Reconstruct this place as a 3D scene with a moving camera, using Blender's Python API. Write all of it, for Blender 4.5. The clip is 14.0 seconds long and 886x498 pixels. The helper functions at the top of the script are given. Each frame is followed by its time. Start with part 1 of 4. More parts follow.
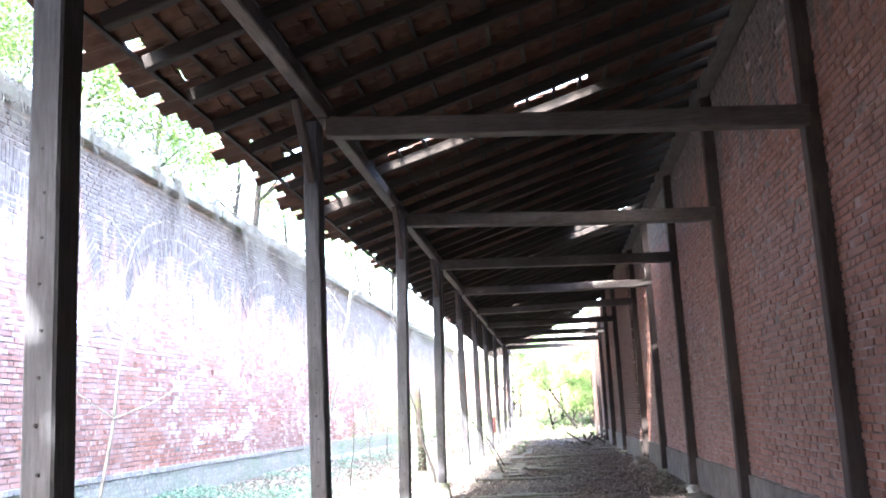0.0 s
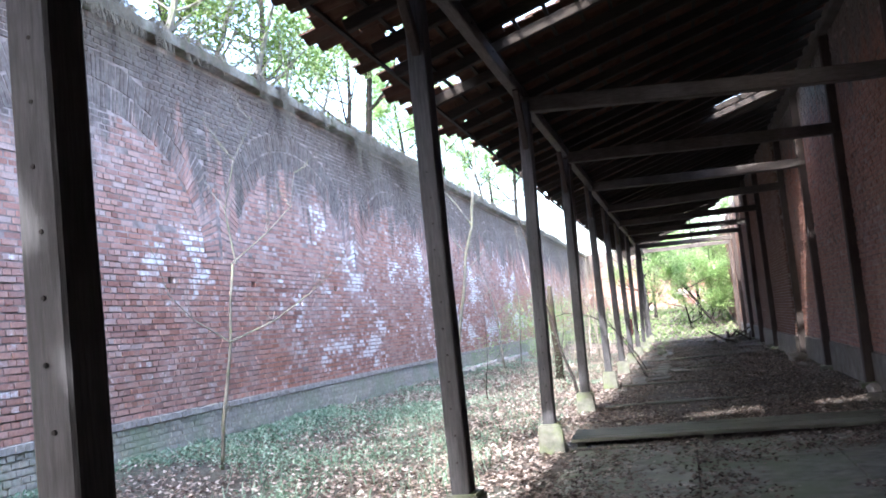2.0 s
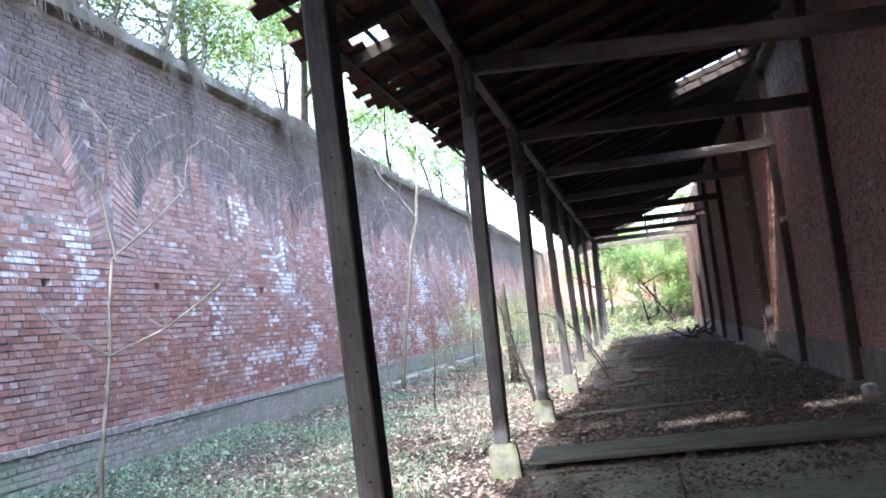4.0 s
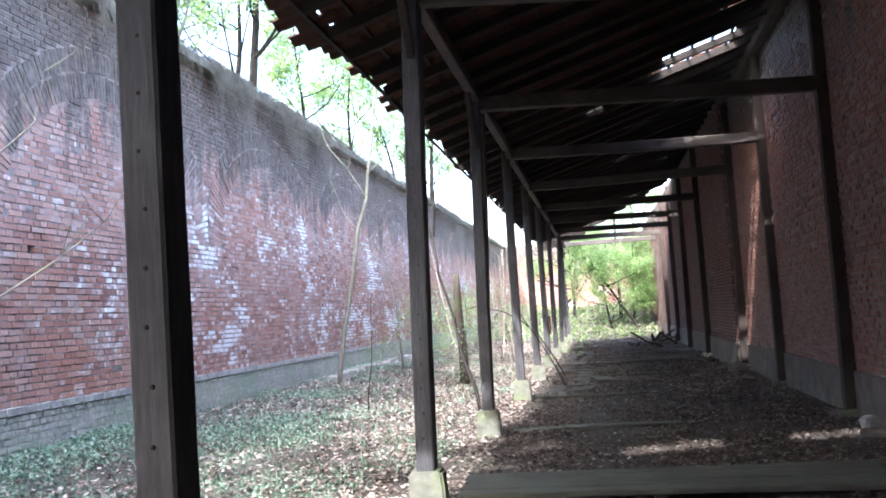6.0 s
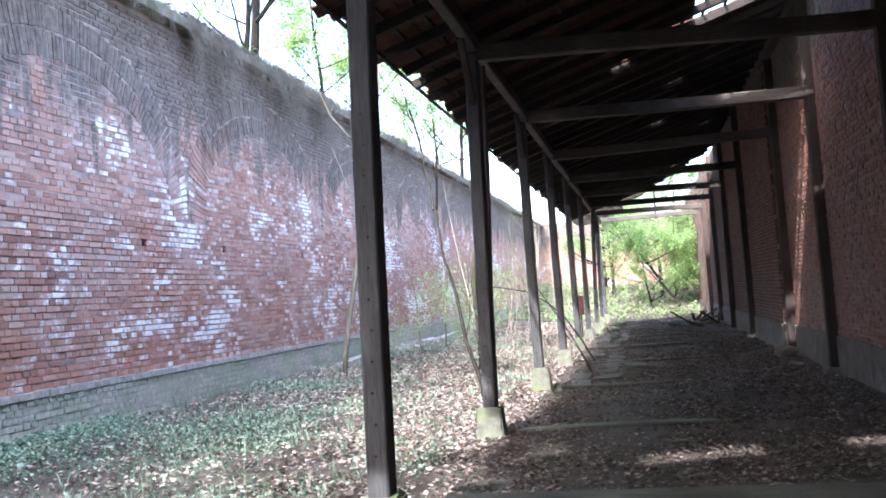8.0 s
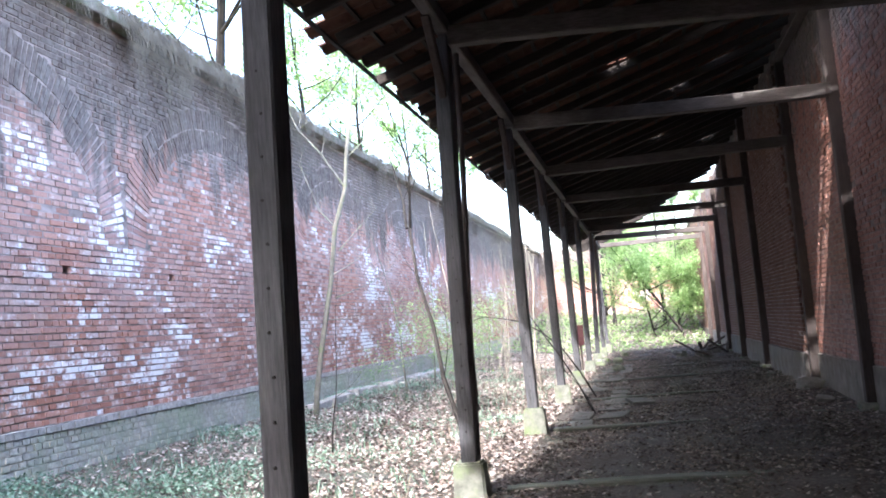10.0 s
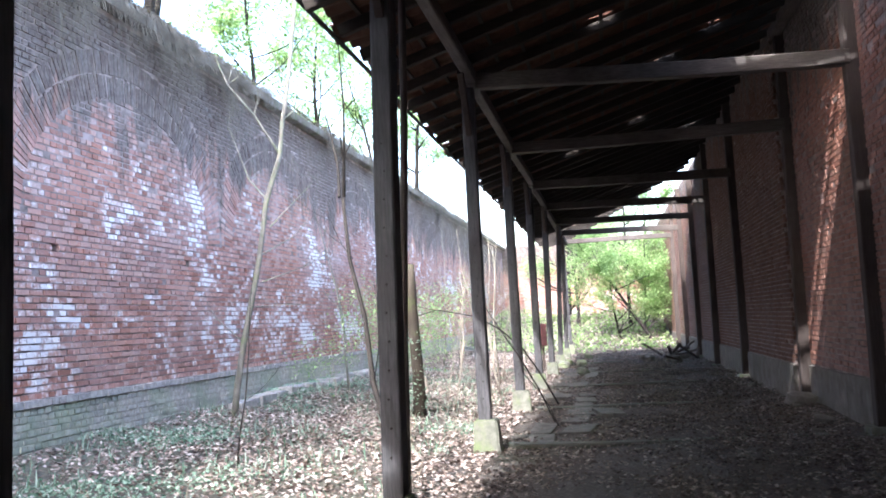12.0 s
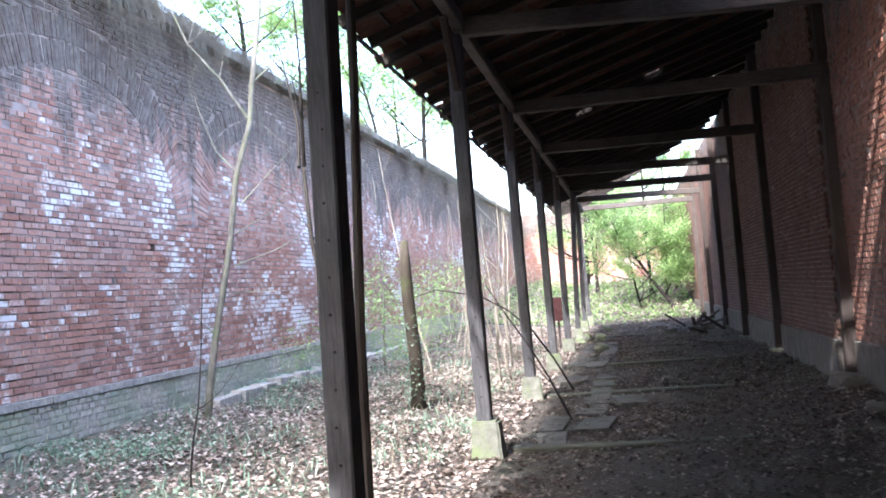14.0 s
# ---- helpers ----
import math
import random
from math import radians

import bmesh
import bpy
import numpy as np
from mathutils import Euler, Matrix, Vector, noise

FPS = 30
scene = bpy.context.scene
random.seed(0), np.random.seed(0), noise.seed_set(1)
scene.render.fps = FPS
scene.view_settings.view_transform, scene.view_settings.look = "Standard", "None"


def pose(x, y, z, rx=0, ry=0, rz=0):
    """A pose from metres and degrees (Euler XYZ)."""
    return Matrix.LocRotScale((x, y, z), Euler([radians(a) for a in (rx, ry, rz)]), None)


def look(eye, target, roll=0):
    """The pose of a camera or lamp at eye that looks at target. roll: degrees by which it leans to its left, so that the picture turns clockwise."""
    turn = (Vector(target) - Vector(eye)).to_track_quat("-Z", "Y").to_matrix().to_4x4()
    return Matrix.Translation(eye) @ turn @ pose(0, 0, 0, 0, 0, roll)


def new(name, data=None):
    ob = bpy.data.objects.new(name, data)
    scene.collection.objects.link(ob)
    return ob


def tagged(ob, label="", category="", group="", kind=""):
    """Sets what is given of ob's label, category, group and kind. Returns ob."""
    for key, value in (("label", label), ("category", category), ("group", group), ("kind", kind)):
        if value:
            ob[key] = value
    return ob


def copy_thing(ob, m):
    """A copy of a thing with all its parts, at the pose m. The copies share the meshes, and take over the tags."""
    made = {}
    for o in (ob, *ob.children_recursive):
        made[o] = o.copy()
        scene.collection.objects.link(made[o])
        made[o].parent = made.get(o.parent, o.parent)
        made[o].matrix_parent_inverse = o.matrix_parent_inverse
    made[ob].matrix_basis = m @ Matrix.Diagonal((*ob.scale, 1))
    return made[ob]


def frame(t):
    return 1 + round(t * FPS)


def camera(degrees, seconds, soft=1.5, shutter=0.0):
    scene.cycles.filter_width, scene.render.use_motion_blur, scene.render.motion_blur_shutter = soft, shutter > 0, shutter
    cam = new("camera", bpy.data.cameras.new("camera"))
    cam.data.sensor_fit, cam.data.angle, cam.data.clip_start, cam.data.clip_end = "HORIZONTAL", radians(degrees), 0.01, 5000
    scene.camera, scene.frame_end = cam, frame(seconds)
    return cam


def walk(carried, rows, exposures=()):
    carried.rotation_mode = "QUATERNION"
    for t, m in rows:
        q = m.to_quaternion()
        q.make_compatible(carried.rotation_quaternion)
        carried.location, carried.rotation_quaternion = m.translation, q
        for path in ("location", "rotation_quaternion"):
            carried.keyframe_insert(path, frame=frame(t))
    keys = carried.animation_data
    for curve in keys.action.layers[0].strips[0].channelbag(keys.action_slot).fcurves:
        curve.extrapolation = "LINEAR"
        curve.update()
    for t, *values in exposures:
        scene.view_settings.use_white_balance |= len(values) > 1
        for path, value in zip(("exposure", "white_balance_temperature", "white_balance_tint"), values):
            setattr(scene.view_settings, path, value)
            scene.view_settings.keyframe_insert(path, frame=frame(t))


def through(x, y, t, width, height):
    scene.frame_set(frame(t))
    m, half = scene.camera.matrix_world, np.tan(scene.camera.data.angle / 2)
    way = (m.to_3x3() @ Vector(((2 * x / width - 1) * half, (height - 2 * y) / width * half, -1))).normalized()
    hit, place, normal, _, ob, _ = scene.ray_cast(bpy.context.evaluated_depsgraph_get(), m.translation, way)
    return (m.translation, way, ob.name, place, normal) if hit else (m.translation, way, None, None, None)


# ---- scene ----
cam = camera(51.5, 14.0, soft=1.8)
PATH = [
    (0, (-0.009, 2.26, 1.585), (-0.219, 4.218, 1.937), -3.0),
    (0.5, (-0.089, 2.639, 1.58), (-0.336, 4.616, 1.753), -4.3),
    (1, (-0.233, 2.996, 1.616), (-0.531, 4.971, 1.72), -6.4),
    (1.5, (-0.307, 3.303, 1.633), (-0.715, 5.254, 1.786), -4.2),
    (2, (-0.306, 3.58, 1.599), (-0.794, 5.511, 1.777), -5.9),
    (4.5, (-0.594, 5.968, 1.6), (-0.945, 7.929, 1.766), -7.1),
    (5, (-0.646, 6.467, 1.577), (-0.899, 8.444, 1.742), -4.9),
    (5.5, (-0.649, 6.92, 1.606), (-0.87, 8.904, 1.731), -4.6),
    (6, (-0.569, 7.414, 1.593), (-0.893, 9.382, 1.738), -3.8),
    (6.5, (-0.551, 7.832, 1.582), (-0.724, 9.822, 1.672), -2.0),
    (7, (-0.521, 8.245, 1.589), (-0.725, 10.232, 1.683), -4.2),
    (7.5, (-0.417, 8.634, 1.639), (-0.812, 10.592, 1.744), -3.6),
    (8, (-0.283, 9.096, 1.591), (-0.703, 11.048, 1.698), -4.3),
    (10.5, (-0.448, 11.378, 1.56), (-0.856, 13.325, 1.767), -5.2),
    (11, (-0.555, 11.903, 1.566), (-0.942, 13.853, 1.789), -3.4),
    (11.5, (-0.533, 12.422, 1.526), (-0.929, 14.371, 1.733), -2.8),
    (12, (-0.544, 12.963, 1.534), (-0.884, 14.928, 1.693), -3.1),
    (12.5, (-0.581, 13.546, 1.555), (-0.806, 15.529, 1.688), -5.5),
    (13, (-0.478, 14.014, 1.595), (-0.818, 15.98, 1.731), -6.5),
    (13.5, (-0.48, 14.35, 1.62), (-0.874, 16.307, 1.741), -3.9),
    (14, (-0.49, 14.532, 1.684), (-0.875, 16.492, 1.781), -4.7),
]
walk(cam, [(t, look(eye, target, roll)) for t, eye, target, roll in PATH],
     exposures=[(0, 5.0, 5750, 15), (0.2, 4.5, 5750, 15), (0.4, 4.12, 5750, 15), (0.7, 3.82, 5750, 15), (1.1, 3.67, 5750, 15), (1.6, 3.5, 5750, 15), (2.2, 3.42, 5750, 15), (4.3, 3.31, 5750, 15), (8, 3.33, 5750, 15), (10.5, 3.52, 5750, 15), (11.5, 3.4, 5750, 15), (14, 3.3, 5750, 15)])

# ---- world, sun ----
world = bpy.data.worlds.new("sky")
scene.world = world
world.use_nodes = True
wn = world.node_tree
sky = wn.nodes.new("ShaderNodeTexSky")
sky.sky_type, sky.sun_disc = "NISHITA", False
SUN = Vector((0.30, 0.95, -1.0)).normalized()
sky.sun_elevation = math.asin(-SUN.z)
sky.sun_rotation = math.atan2(-SUN.x, -SUN.y)
sky.air_density, sky.dust_density = 1.3, 4.0
wn.nodes["Background"].inputs[1].default_value = 0.15
wn.links.new(sky.outputs[0], wn.nodes["Background"].inputs[0])
sun = new("sun", bpy.data.lights.new("sun", "SUN"))
sun.data.energy, sun.data.angle, sun.data.color = 1.3, radians(1.0), (1.0, 0.94, 0.85)
sun.matrix_world = look((0, 0, 30), Vector((0, 0, 30)) + SUN)


# ---- materials ----
class Mat:
    """A small helper to string shader nodes together."""

    def __init__(self, name):
        self.m = bpy.data.materials.new(name)
        self.m.use_nodes = True
        self.t = self.m.node_tree
        self.b = self.t.nodes["Principled BSDF"]

    def node(self, kind, **vals):
        n = self.t.nodes.new(kind)
        for k, v in vals.items():
            n.inputs[k.replace("_", " ")].default_value = v
        return n

    def link(self, a, b):
        self.t.links.new(a, b)

    def coords(self, scale=(1, 1, 1)):
        tc = self.node("ShaderNodeNewGeometry")
        mp = self.node("ShaderNodeMapping")
        self.link(tc.outputs["Position"], mp.inputs[0])
        mp.inputs["Scale"].default_value = scale
        return mp.outputs[0]

    def noise(self, co, scale, detail=5.0, rough=0.6):
        n = self.node("ShaderNodeTexNoise", Scale=scale, Detail=detail, Roughness=rough)
        self.link(co, n.inputs["Vector"])
        return n.outputs["Fac"]

    def ramp(self, fac, stops):
        r = self.node("ShaderNodeValToRGB")
        e = r.color_ramp.elements
        while len(e) < len(stops):
            e.new(0.5)
        for el, (p, c) in zip(e, stops):
            el.position = p
            el.color = (*c, 1) if isinstance(c, tuple) else (c, c, c, 1)
        self.link(fac, r.inputs[0])
        return r.outputs[0]

    def mix(self, fac, a, b, kind="MIX"):
        x = self.node("ShaderNodeMix")
        x.data_type, x.blend_type = "RGBA", kind
        for src, i in ((fac, 0), (a, 6), (b, 7)):
            if isinstance(src, (int, float)):
                x.inputs[i].default_value = src
            elif isinstance(src, tuple):
                x.inputs[i].default_value = (*src, 1)
            else:
                self.link(src, x.inputs[i])
        return x.outputs[2]

    def math(self, op, a, b=0.0, c=0.0):
        n = self.node("ShaderNodeMath")
        n.operation = op
        for i, v in enumerate((a, b, c)):
            if isinstance(v, (int, float)):
                n.inputs[i].default_value = v
            else:
                self.link(v, n.inputs[i])
        return n.outputs[0]

    def rnd(self):
        g = self.node("ShaderNodeNewGeometry")
        o = self.node("ShaderNodeObjectInfo")
        return self.math("FRACT", self.math("ADD", g.outputs["Random Per Island"], o.outputs["Random"]))

    def finish(self, color, rough=0.85, bump=None, strength=0.4, dist=0.01, spec=0.3):
        if isinstance(color, tuple):
            self.b.inputs["Base Color"].default_value = (*color, 1)
        else:
            self.link(color, self.b.inputs["Base Color"])
        if isinstance(rough, (int, float)):
            self.b.inputs["Roughness"].default_value = rough
        else:
            self.link(rough, self.b.inputs["Roughness"])
        self.b.inputs["Specular IOR Level"].default_value = spec
        if bump is not None:
            n = self.node("ShaderNodeBump", Strength=strength, Distance=dist)
            self.link(bump, n.inputs["Height"])
            self.link(n.outputs[0], self.b.inputs["Normal"])
        return self.m


def brick_material(name, salt, grime, base, rough=0.9, spec=0.15, blotch=0.5):
    """Old brick: a tone for each brick, salt bloom brick by brick, grey lichen and soot running down from the top."""
    k = Mat(name)
    co = k.coords()
    r = k.rnd()
    tone = k.ramp(r, base)
    z = k.node("ShaderNodeSeparateXYZ")
    k.link(co, z.inputs[0])
    big = k.noise(co, 0.35, 4)
    tone = k.mix(k.ramp(big, [(0.38, 0.0), (0.62, 0.6)]), tone, (base[1][1][0] * 1.2, base[1][1][1] * 1.1, base[1][1][2] * 0.95))
    tone = k.mix(k.ramp(k.noise(co, 0.8, 6, 0.65), [(0.45, 0.0), (0.68, blotch)]), tone, (0.54, 0.43, 0.405) if blotch > 0.4 else (0.30, 0.22, 0.20))
    fine = k.noise(co, 38, 6, 0.7)
    tone = k.mix(0.6, tone, k.ramp(fine, [(0.25, 0.35), (0.75, 1.0)]), "MULTIPLY")
    # lichen and soot: streaks that hang from the coping
    streak = k.noise(k.coords((1, 2.2, 0.35)), 1.6, 6, 0.65)
    hi = k.math("MULTIPLY_ADD", z.outputs[2], 0.52, -2.02 + grime)
    amount = k.math("ADD", hi, k.math("MULTIPLY_ADD", streak, 2.2, -1.1))
    amount = k.ramp(amount, [(0.16, 0.0), (0.50, 0.88)])
    lich = k.ramp(k.noise(co, 9, 6, 0.7), [(0.3, (0.06, 0.056, 0.05)), (0.7, (0.235, 0.22, 0.202))])
    runs = k.noise(k.coords((1, 9, 0.8)), 1.7, 7, 0.75)
    lich = k.mix(0.85, lich, k.ramp(runs, [(0.36, (0.34, 0.34, 0.34)), (0.5, (0.8, 0.8, 0.8)), (0.64, (1.0, 1.0, 1.0))]), "MULTIPLY")
    tone = k.mix(amount, tone, lich)
    # salt bloom: heavy where the arches meet and in a low band, each brick takes it or not
    drift = k.noise(k.coords((1, 0.7, 1.2)), 0.75, 7, 0.75)
    meet = k.math("MULTIPLY_ADD", k.math("COSINE", k.math("MULTIPLY", k.math("SUBTRACT", z.outputs[1], 15.4), 1.0984)), 0.5, 0.5)
    meet = k.math("POWER", meet, 2.5)
    high = k.math("MAXIMUM", k.math("SUBTRACT", 1.0, k.math("ABSOLUTE", k.math("MULTIPLY", k.math("SUBTRACT", z.outputs[2], 3.2), 0.85))), 0.0)
    low = k.math("MAXIMUM", k.math("SUBTRACT", 1.0, k.math("ABSOLUTE", k.math("MULTIPLY", k.math("SUBTRACT", z.outputs[2], 1.55), 1.25))), 0.0)
    pick = k.math("ADD", drift, k.math("MULTIPLY", r, 0.13))
    pick = k.math("ADD", pick, k.math("MULTIPLY", k.math("MULTIPLY", meet, high), 0.17))
    pick = k.math("ADD", pick, k.math("MULTIPLY", low, 0.075))
    start = k.math("MINIMUM", k.math("MAXIMUM", k.math("MULTIPLY_ADD", z.outputs[1], -0.3, 5.6), 0.0), 1.0)
    pick = k.math("SUBTRACT", pick, k.math("MULTIPLY", start, 0.065))
    speck = k.noise(co, 14, 4, 0.7)
    pick = k.math("ADD", pick, k.math("MULTIPLY_ADD", speck, 0.26, -0.13))
    pick = k.math("SUBTRACT", pick, k.math("MULTIPLY", amount, 0.16))
    pick = k.ramp(pick, [(0.655 - salt, 0.0), (0.70 - salt, 0.3), (0.745 - salt, 0.95)])
    tone = k.mix(pick, tone, (0.77, 0.75, 0.755))
    return k.finish(tone, rough, k.math("ADD", fine, speck), 0.6, 0.008, spec)


BRICK_TONES = [(0.0, (0.31, 0.155, 0.122)), (0.35, (0.47, 0.25, 0.20)), (0.7, (0.56, 0.34, 0.275)), (1.0, (0.54, 0.42, 0.375))]
M_BRICK = brick_material("weathered_brick", 0.03, 0.18, BRICK_TONES)
M_FILL = brick_material("arch_infill_brick", 0.03, 0.14, BRICK_TONES)
M_RING = brick_material("arch_ring_brick", -0.07, 0.30, BRICK_TONES)
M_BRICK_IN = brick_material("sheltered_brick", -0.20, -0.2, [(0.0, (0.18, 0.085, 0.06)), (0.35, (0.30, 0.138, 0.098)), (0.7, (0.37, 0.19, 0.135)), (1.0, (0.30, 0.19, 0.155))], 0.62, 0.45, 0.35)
# Dusty brick, coloured darker to offset light from the open far end.
M_BRICK_FAR = brick_material("dusty_darkened_brick", -0.30, -0.6, [(0.0, (0.11, 0.066, 0.05)), (0.35, (0.16, 0.09, 0.067)), (0.7, (0.19, 0.11, 0.083)), (1.0, (0.17, 0.115, 0.094))], 0.85, 0.2, 0.25)


def plain(name, stops, scale, rough=0.9, stretch=(1, 1, 1), bump=0.5, dist=0.01, second=None, spec=0.2):
    """A surface with two scales of variation."""
    k = Mat(name)
    co = k.coords(stretch)
    f = k.noise(co, scale, 8, 0.65)
    c = k.ramp(f, stops)
    if second:
        s, tint, lo, hi = second
        c = k.mix(k.ramp(k.noise(k.coords(), s, 5), [(lo, 0.0), (hi, 0.85)]), c, tint)
    c = k.mix(0.35, c, k.ramp(k.rnd(), [(0.0, 0.55), (1.0, 1.0)]), "MULTIPLY")
    return k.finish(c, rough, f, bump, dist, spec)


M_BRICK_MOSS = plain("mossy_brick", [(0.3, (0.34, 0.325, 0.28)), (0.7, (0.62, 0.60, 0.53))], 16, second=(1.4, (0.34, 0.41, 0.28), 0.42, 0.7))
M_MORTAR = plain("lime_mortar", [(0.35, (0.13, 0.105, 0.093)), (0.65, (0.44, 0.36, 0.33))], 2.6, stretch=(1, 1, 2.2))
M_RENDER = plain("cement_render", [(0.3, (0.11, 0.10, 0.085)), (0.7, (0.24, 0.222, 0.195))], 3.5, second=(1.3, (0.13, 0.12, 0.09), 0.5, 0.75))
M_COPING = plain("coping_stone", [(0.3, (0.12, 0.11, 0.09)), (0.7, (0.32, 0.30, 0.255))], 5, second=(2.0, (0.10, 0.125, 0.045), 0.5, 0.72))
M_CONCRETE = plain("mossy_concrete", [(0.3, (0.12, 0.125, 0.10)), (0.7, (0.26, 0.265, 0.22))], 9, second=(4.0, (0.19, 0.25, 0.10), 0.45, 0.72))
M_RUBBLE = plain("pale_rubble", [(0.3, (0.26, 0.25, 0.23)), (0.7, (0.52, 0.50, 0.47))], 14)


def wood(name, stretch, dark, light):
    k = Mat(name)
    grain = k.noise(k.coords(stretch), 9, 9, 0.7)
    c = k.ramp(grain, [(0.28, dark), (0.72, light)])
    blot = k.noise(k.coords(), 1.7, 5)
    c = k.mix(k.ramp(blot, [(0.4, 0.0), (0.7, 0.6)]), c, (dark[0] * 0.7, dark[1] * 0.65, dark[2] * 0.6))
    c = k.mix(0.4, c, k.ramp(k.rnd(), [(0.0, 0.6), (1.0, 1.0)]), "MULTIPLY")
    return k.finish(c, 0.8, grain, 0.6, 0.006, 0.25)


OLD = ((0.05, 0.042, 0.037), (0.15, 0.135, 0.122))
M_WOOD_Z = wood("grey_timber_upright", (7, 7, 0.5), (0.042, 0.042, 0.045), (0.145, 0.144, 0.149))
M_WOOD_X = wood("grey_timber_across", (0.5, 7, 7), *OLD)
M_WOOD_Y = wood("grey_timber_along", (7, 0.5, 7), *OLD)
M_WOOD_DK = wood("dark_timber", (7, 7, 0.5), (0.042, 0.033, 0.029), (0.10, 0.08, 0.07))
# Rafter and batten wood is near black, its colour holding the shade under the tiles.
M_RAFTER = wood("shaded_rafter_timber", (0.5, 7, 7), (0.013, 0.011, 0.009), (0.042, 0.033, 0.027))
M_BOARD = wood("mossy_board", (0.5, 7, 7), (0.07, 0.072, 0.055), (0.17, 0.175, 0.14))
M_HOLE = plain("bolt_iron", [(0.3, (0.012, 0.011, 0.01)), (0.7, (0.035, 0.03, 0.027))], 40)
M_TILE = plain("clay_roof_tile", [(0.3, (0.04, 0.02, 0.014)), (0.7, (0.12, 0.056, 0.038))], 6, second=(3.0, (0.06, 0.045, 0.035), 0.45, 0.7))
M_BARK = plain("pale_bark", [(0.3, (0.10, 0.095, 0.082)), (0.7, (0.29, 0.28, 0.24))], 12, stretch=(1, 1, 0.4), second=(5, (0.16, 0.19, 0.10), 0.5, 0.7))
M_BARK_DK = plain("dark_bark", [(0.3, (0.016, 0.014, 0.013)), (0.7, (0.046, 0.04, 0.035))], 12, stretch=(1, 1, 0.4))
M_STUMP = plain("rotten_trunk", [(0.3, (0.035, 0.03, 0.024)), (0.7, (0.085, 0.073, 0.057))], 8, stretch=(2, 2, 0.3), second=(3, (0.085, 0.11, 0.04), 0.5, 0.7))
M_TWIG = plain("dry_twigs", [(0.3, (0.22, 0.19, 0.15)), (0.7, (0.46, 0.42, 0.35))], 6)
M_STRAW = plain("dead_grass", [(0.3, (0.15, 0.13, 0.09)), (0.7, (0.36, 0.32, 0.235))], 5)
M_ROOT = plain("dry_roots", [(0.3, (0.085, 0.07, 0.05)), (0.7, (0.27, 0.235, 0.18))], 5)
M_EARTH = plain("earth_bank", [(0.3, (0.07, 0.06, 0.035)), (0.7, (0.16, 0.15, 0.08))], 3, second=(0.8, (0.10, 0.13, 0.04), 0.4, 0.6))


def ground_material():
    k = Mat("litter_ground")
    co = k.coords()
    f = k.noise(co, 26, 8, 0.75)
    c = k.ramp(f, [(0.25, (0.032, 0.027, 0.023)), (0.5, (0.09, 0.078, 0.066)), (0.75, (0.22, 0.195, 0.17))])
    s = k.node("ShaderNodeSeparateXYZ")
    k.link(co, s.inputs[0])
    green = k.math("ADD", k.noise(co, 0.8, 5), k.math("MULTIPLY_ADD", s.outputs[0], -0.055, -0.20))
    c = k.mix(k.ramp(green, [(0.44, 0.0), (0.66, 0.5)]), c, k.ramp(f, [(0.3, (0.09, 0.12, 0.08)), (0.7, (0.27, 0.33, 0.25))]))
    dust = k.noise(co, 1.1, 6, 0.6)
    c = k.mix(k.ramp(dust, [(0.42, 0.0), (0.66, 0.6)]), c, k.ramp(f, [(0.3, (0.08, 0.074, 0.066)), (0.7, (0.19, 0.178, 0.162))]))
    return k.finish(c, 0.95, k.math("ADD", f, dust), 0.9, 0.03, 0.1)


M_GROUND = ground_material()


def leaf_material(name, stops, through):
    k = Mat(name)
    c = k.ramp(k.rnd(), stops)
    k.finish(c, 0.65, spec=0.25)
    tr = k.node("ShaderNodeBsdfTranslucent")
    k.link(c, tr.inputs[0])
    mx = k.node("ShaderNodeMixShader")
    mx.inputs[0].default_value = through
    k.link(k.b.outputs[0], mx.inputs[1])
    k.link(tr.outputs[0], mx.inputs[2])
    k.link(mx.outputs[0], k.t.nodes["Material Output"].inputs[0])
    return k.m


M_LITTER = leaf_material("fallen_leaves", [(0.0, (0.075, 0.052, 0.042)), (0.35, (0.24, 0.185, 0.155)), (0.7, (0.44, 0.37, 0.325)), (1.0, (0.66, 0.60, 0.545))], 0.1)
# Dusty, darker copy of the leaves: the roof's shade is put into the tones.
M_LITTER_DK = leaf_material("dusty_shaded_leaves", [(0.0, (0.045, 0.034, 0.028)), (0.5, (0.145, 0.112, 0.094)), (0.85, (0.25, 0.205, 0.175)), (1.0, (0.40, 0.35, 0.31))], 0.05)
M_IVY = leaf_material("ground_ivy", [(0.0, (0.09, 0.16, 0.10)), (0.6, (0.25, 0.38, 0.27)), (1.0, (0.45, 0.56, 0.45))], 0.3)
M_SHRUB = leaf_material("mossy_green_leaves", [(0.0, (0.06, 0.10, 0.025)), (0.6, (0.13, 0.20, 0.05)), (1.0, (0.24, 0.33, 0.10))], 0.4)
M_LEAF = leaf_material("spring_leaves", [(0.0, (0.16, 0.27, 0.09)), (0.6, (0.31, 0.45, 0.18)), (1.0, (0.48, 0.60, 0.30))], 0.55)


# ---- geometry helpers ----
class Geo:
    """Vertices and faces that become one mesh."""

    def __init__(self):
        self.v, self.f = [], []

    def add(self, verts, faces):
        n = len(self.v)
        self.v.extend(tuple(p) for p in verts)
        self.f.extend(tuple(n + i for i in q) for q in faces)

    def mesh(self, name, smooth=False):
        me = bpy.data.meshes.new(name)
        me.from_pydata(self.v, [], self.f)
        if smooth:
            me.polygons.foreach_set("use_smooth", [True] * len(me.polygons))
        me.update()
        return me


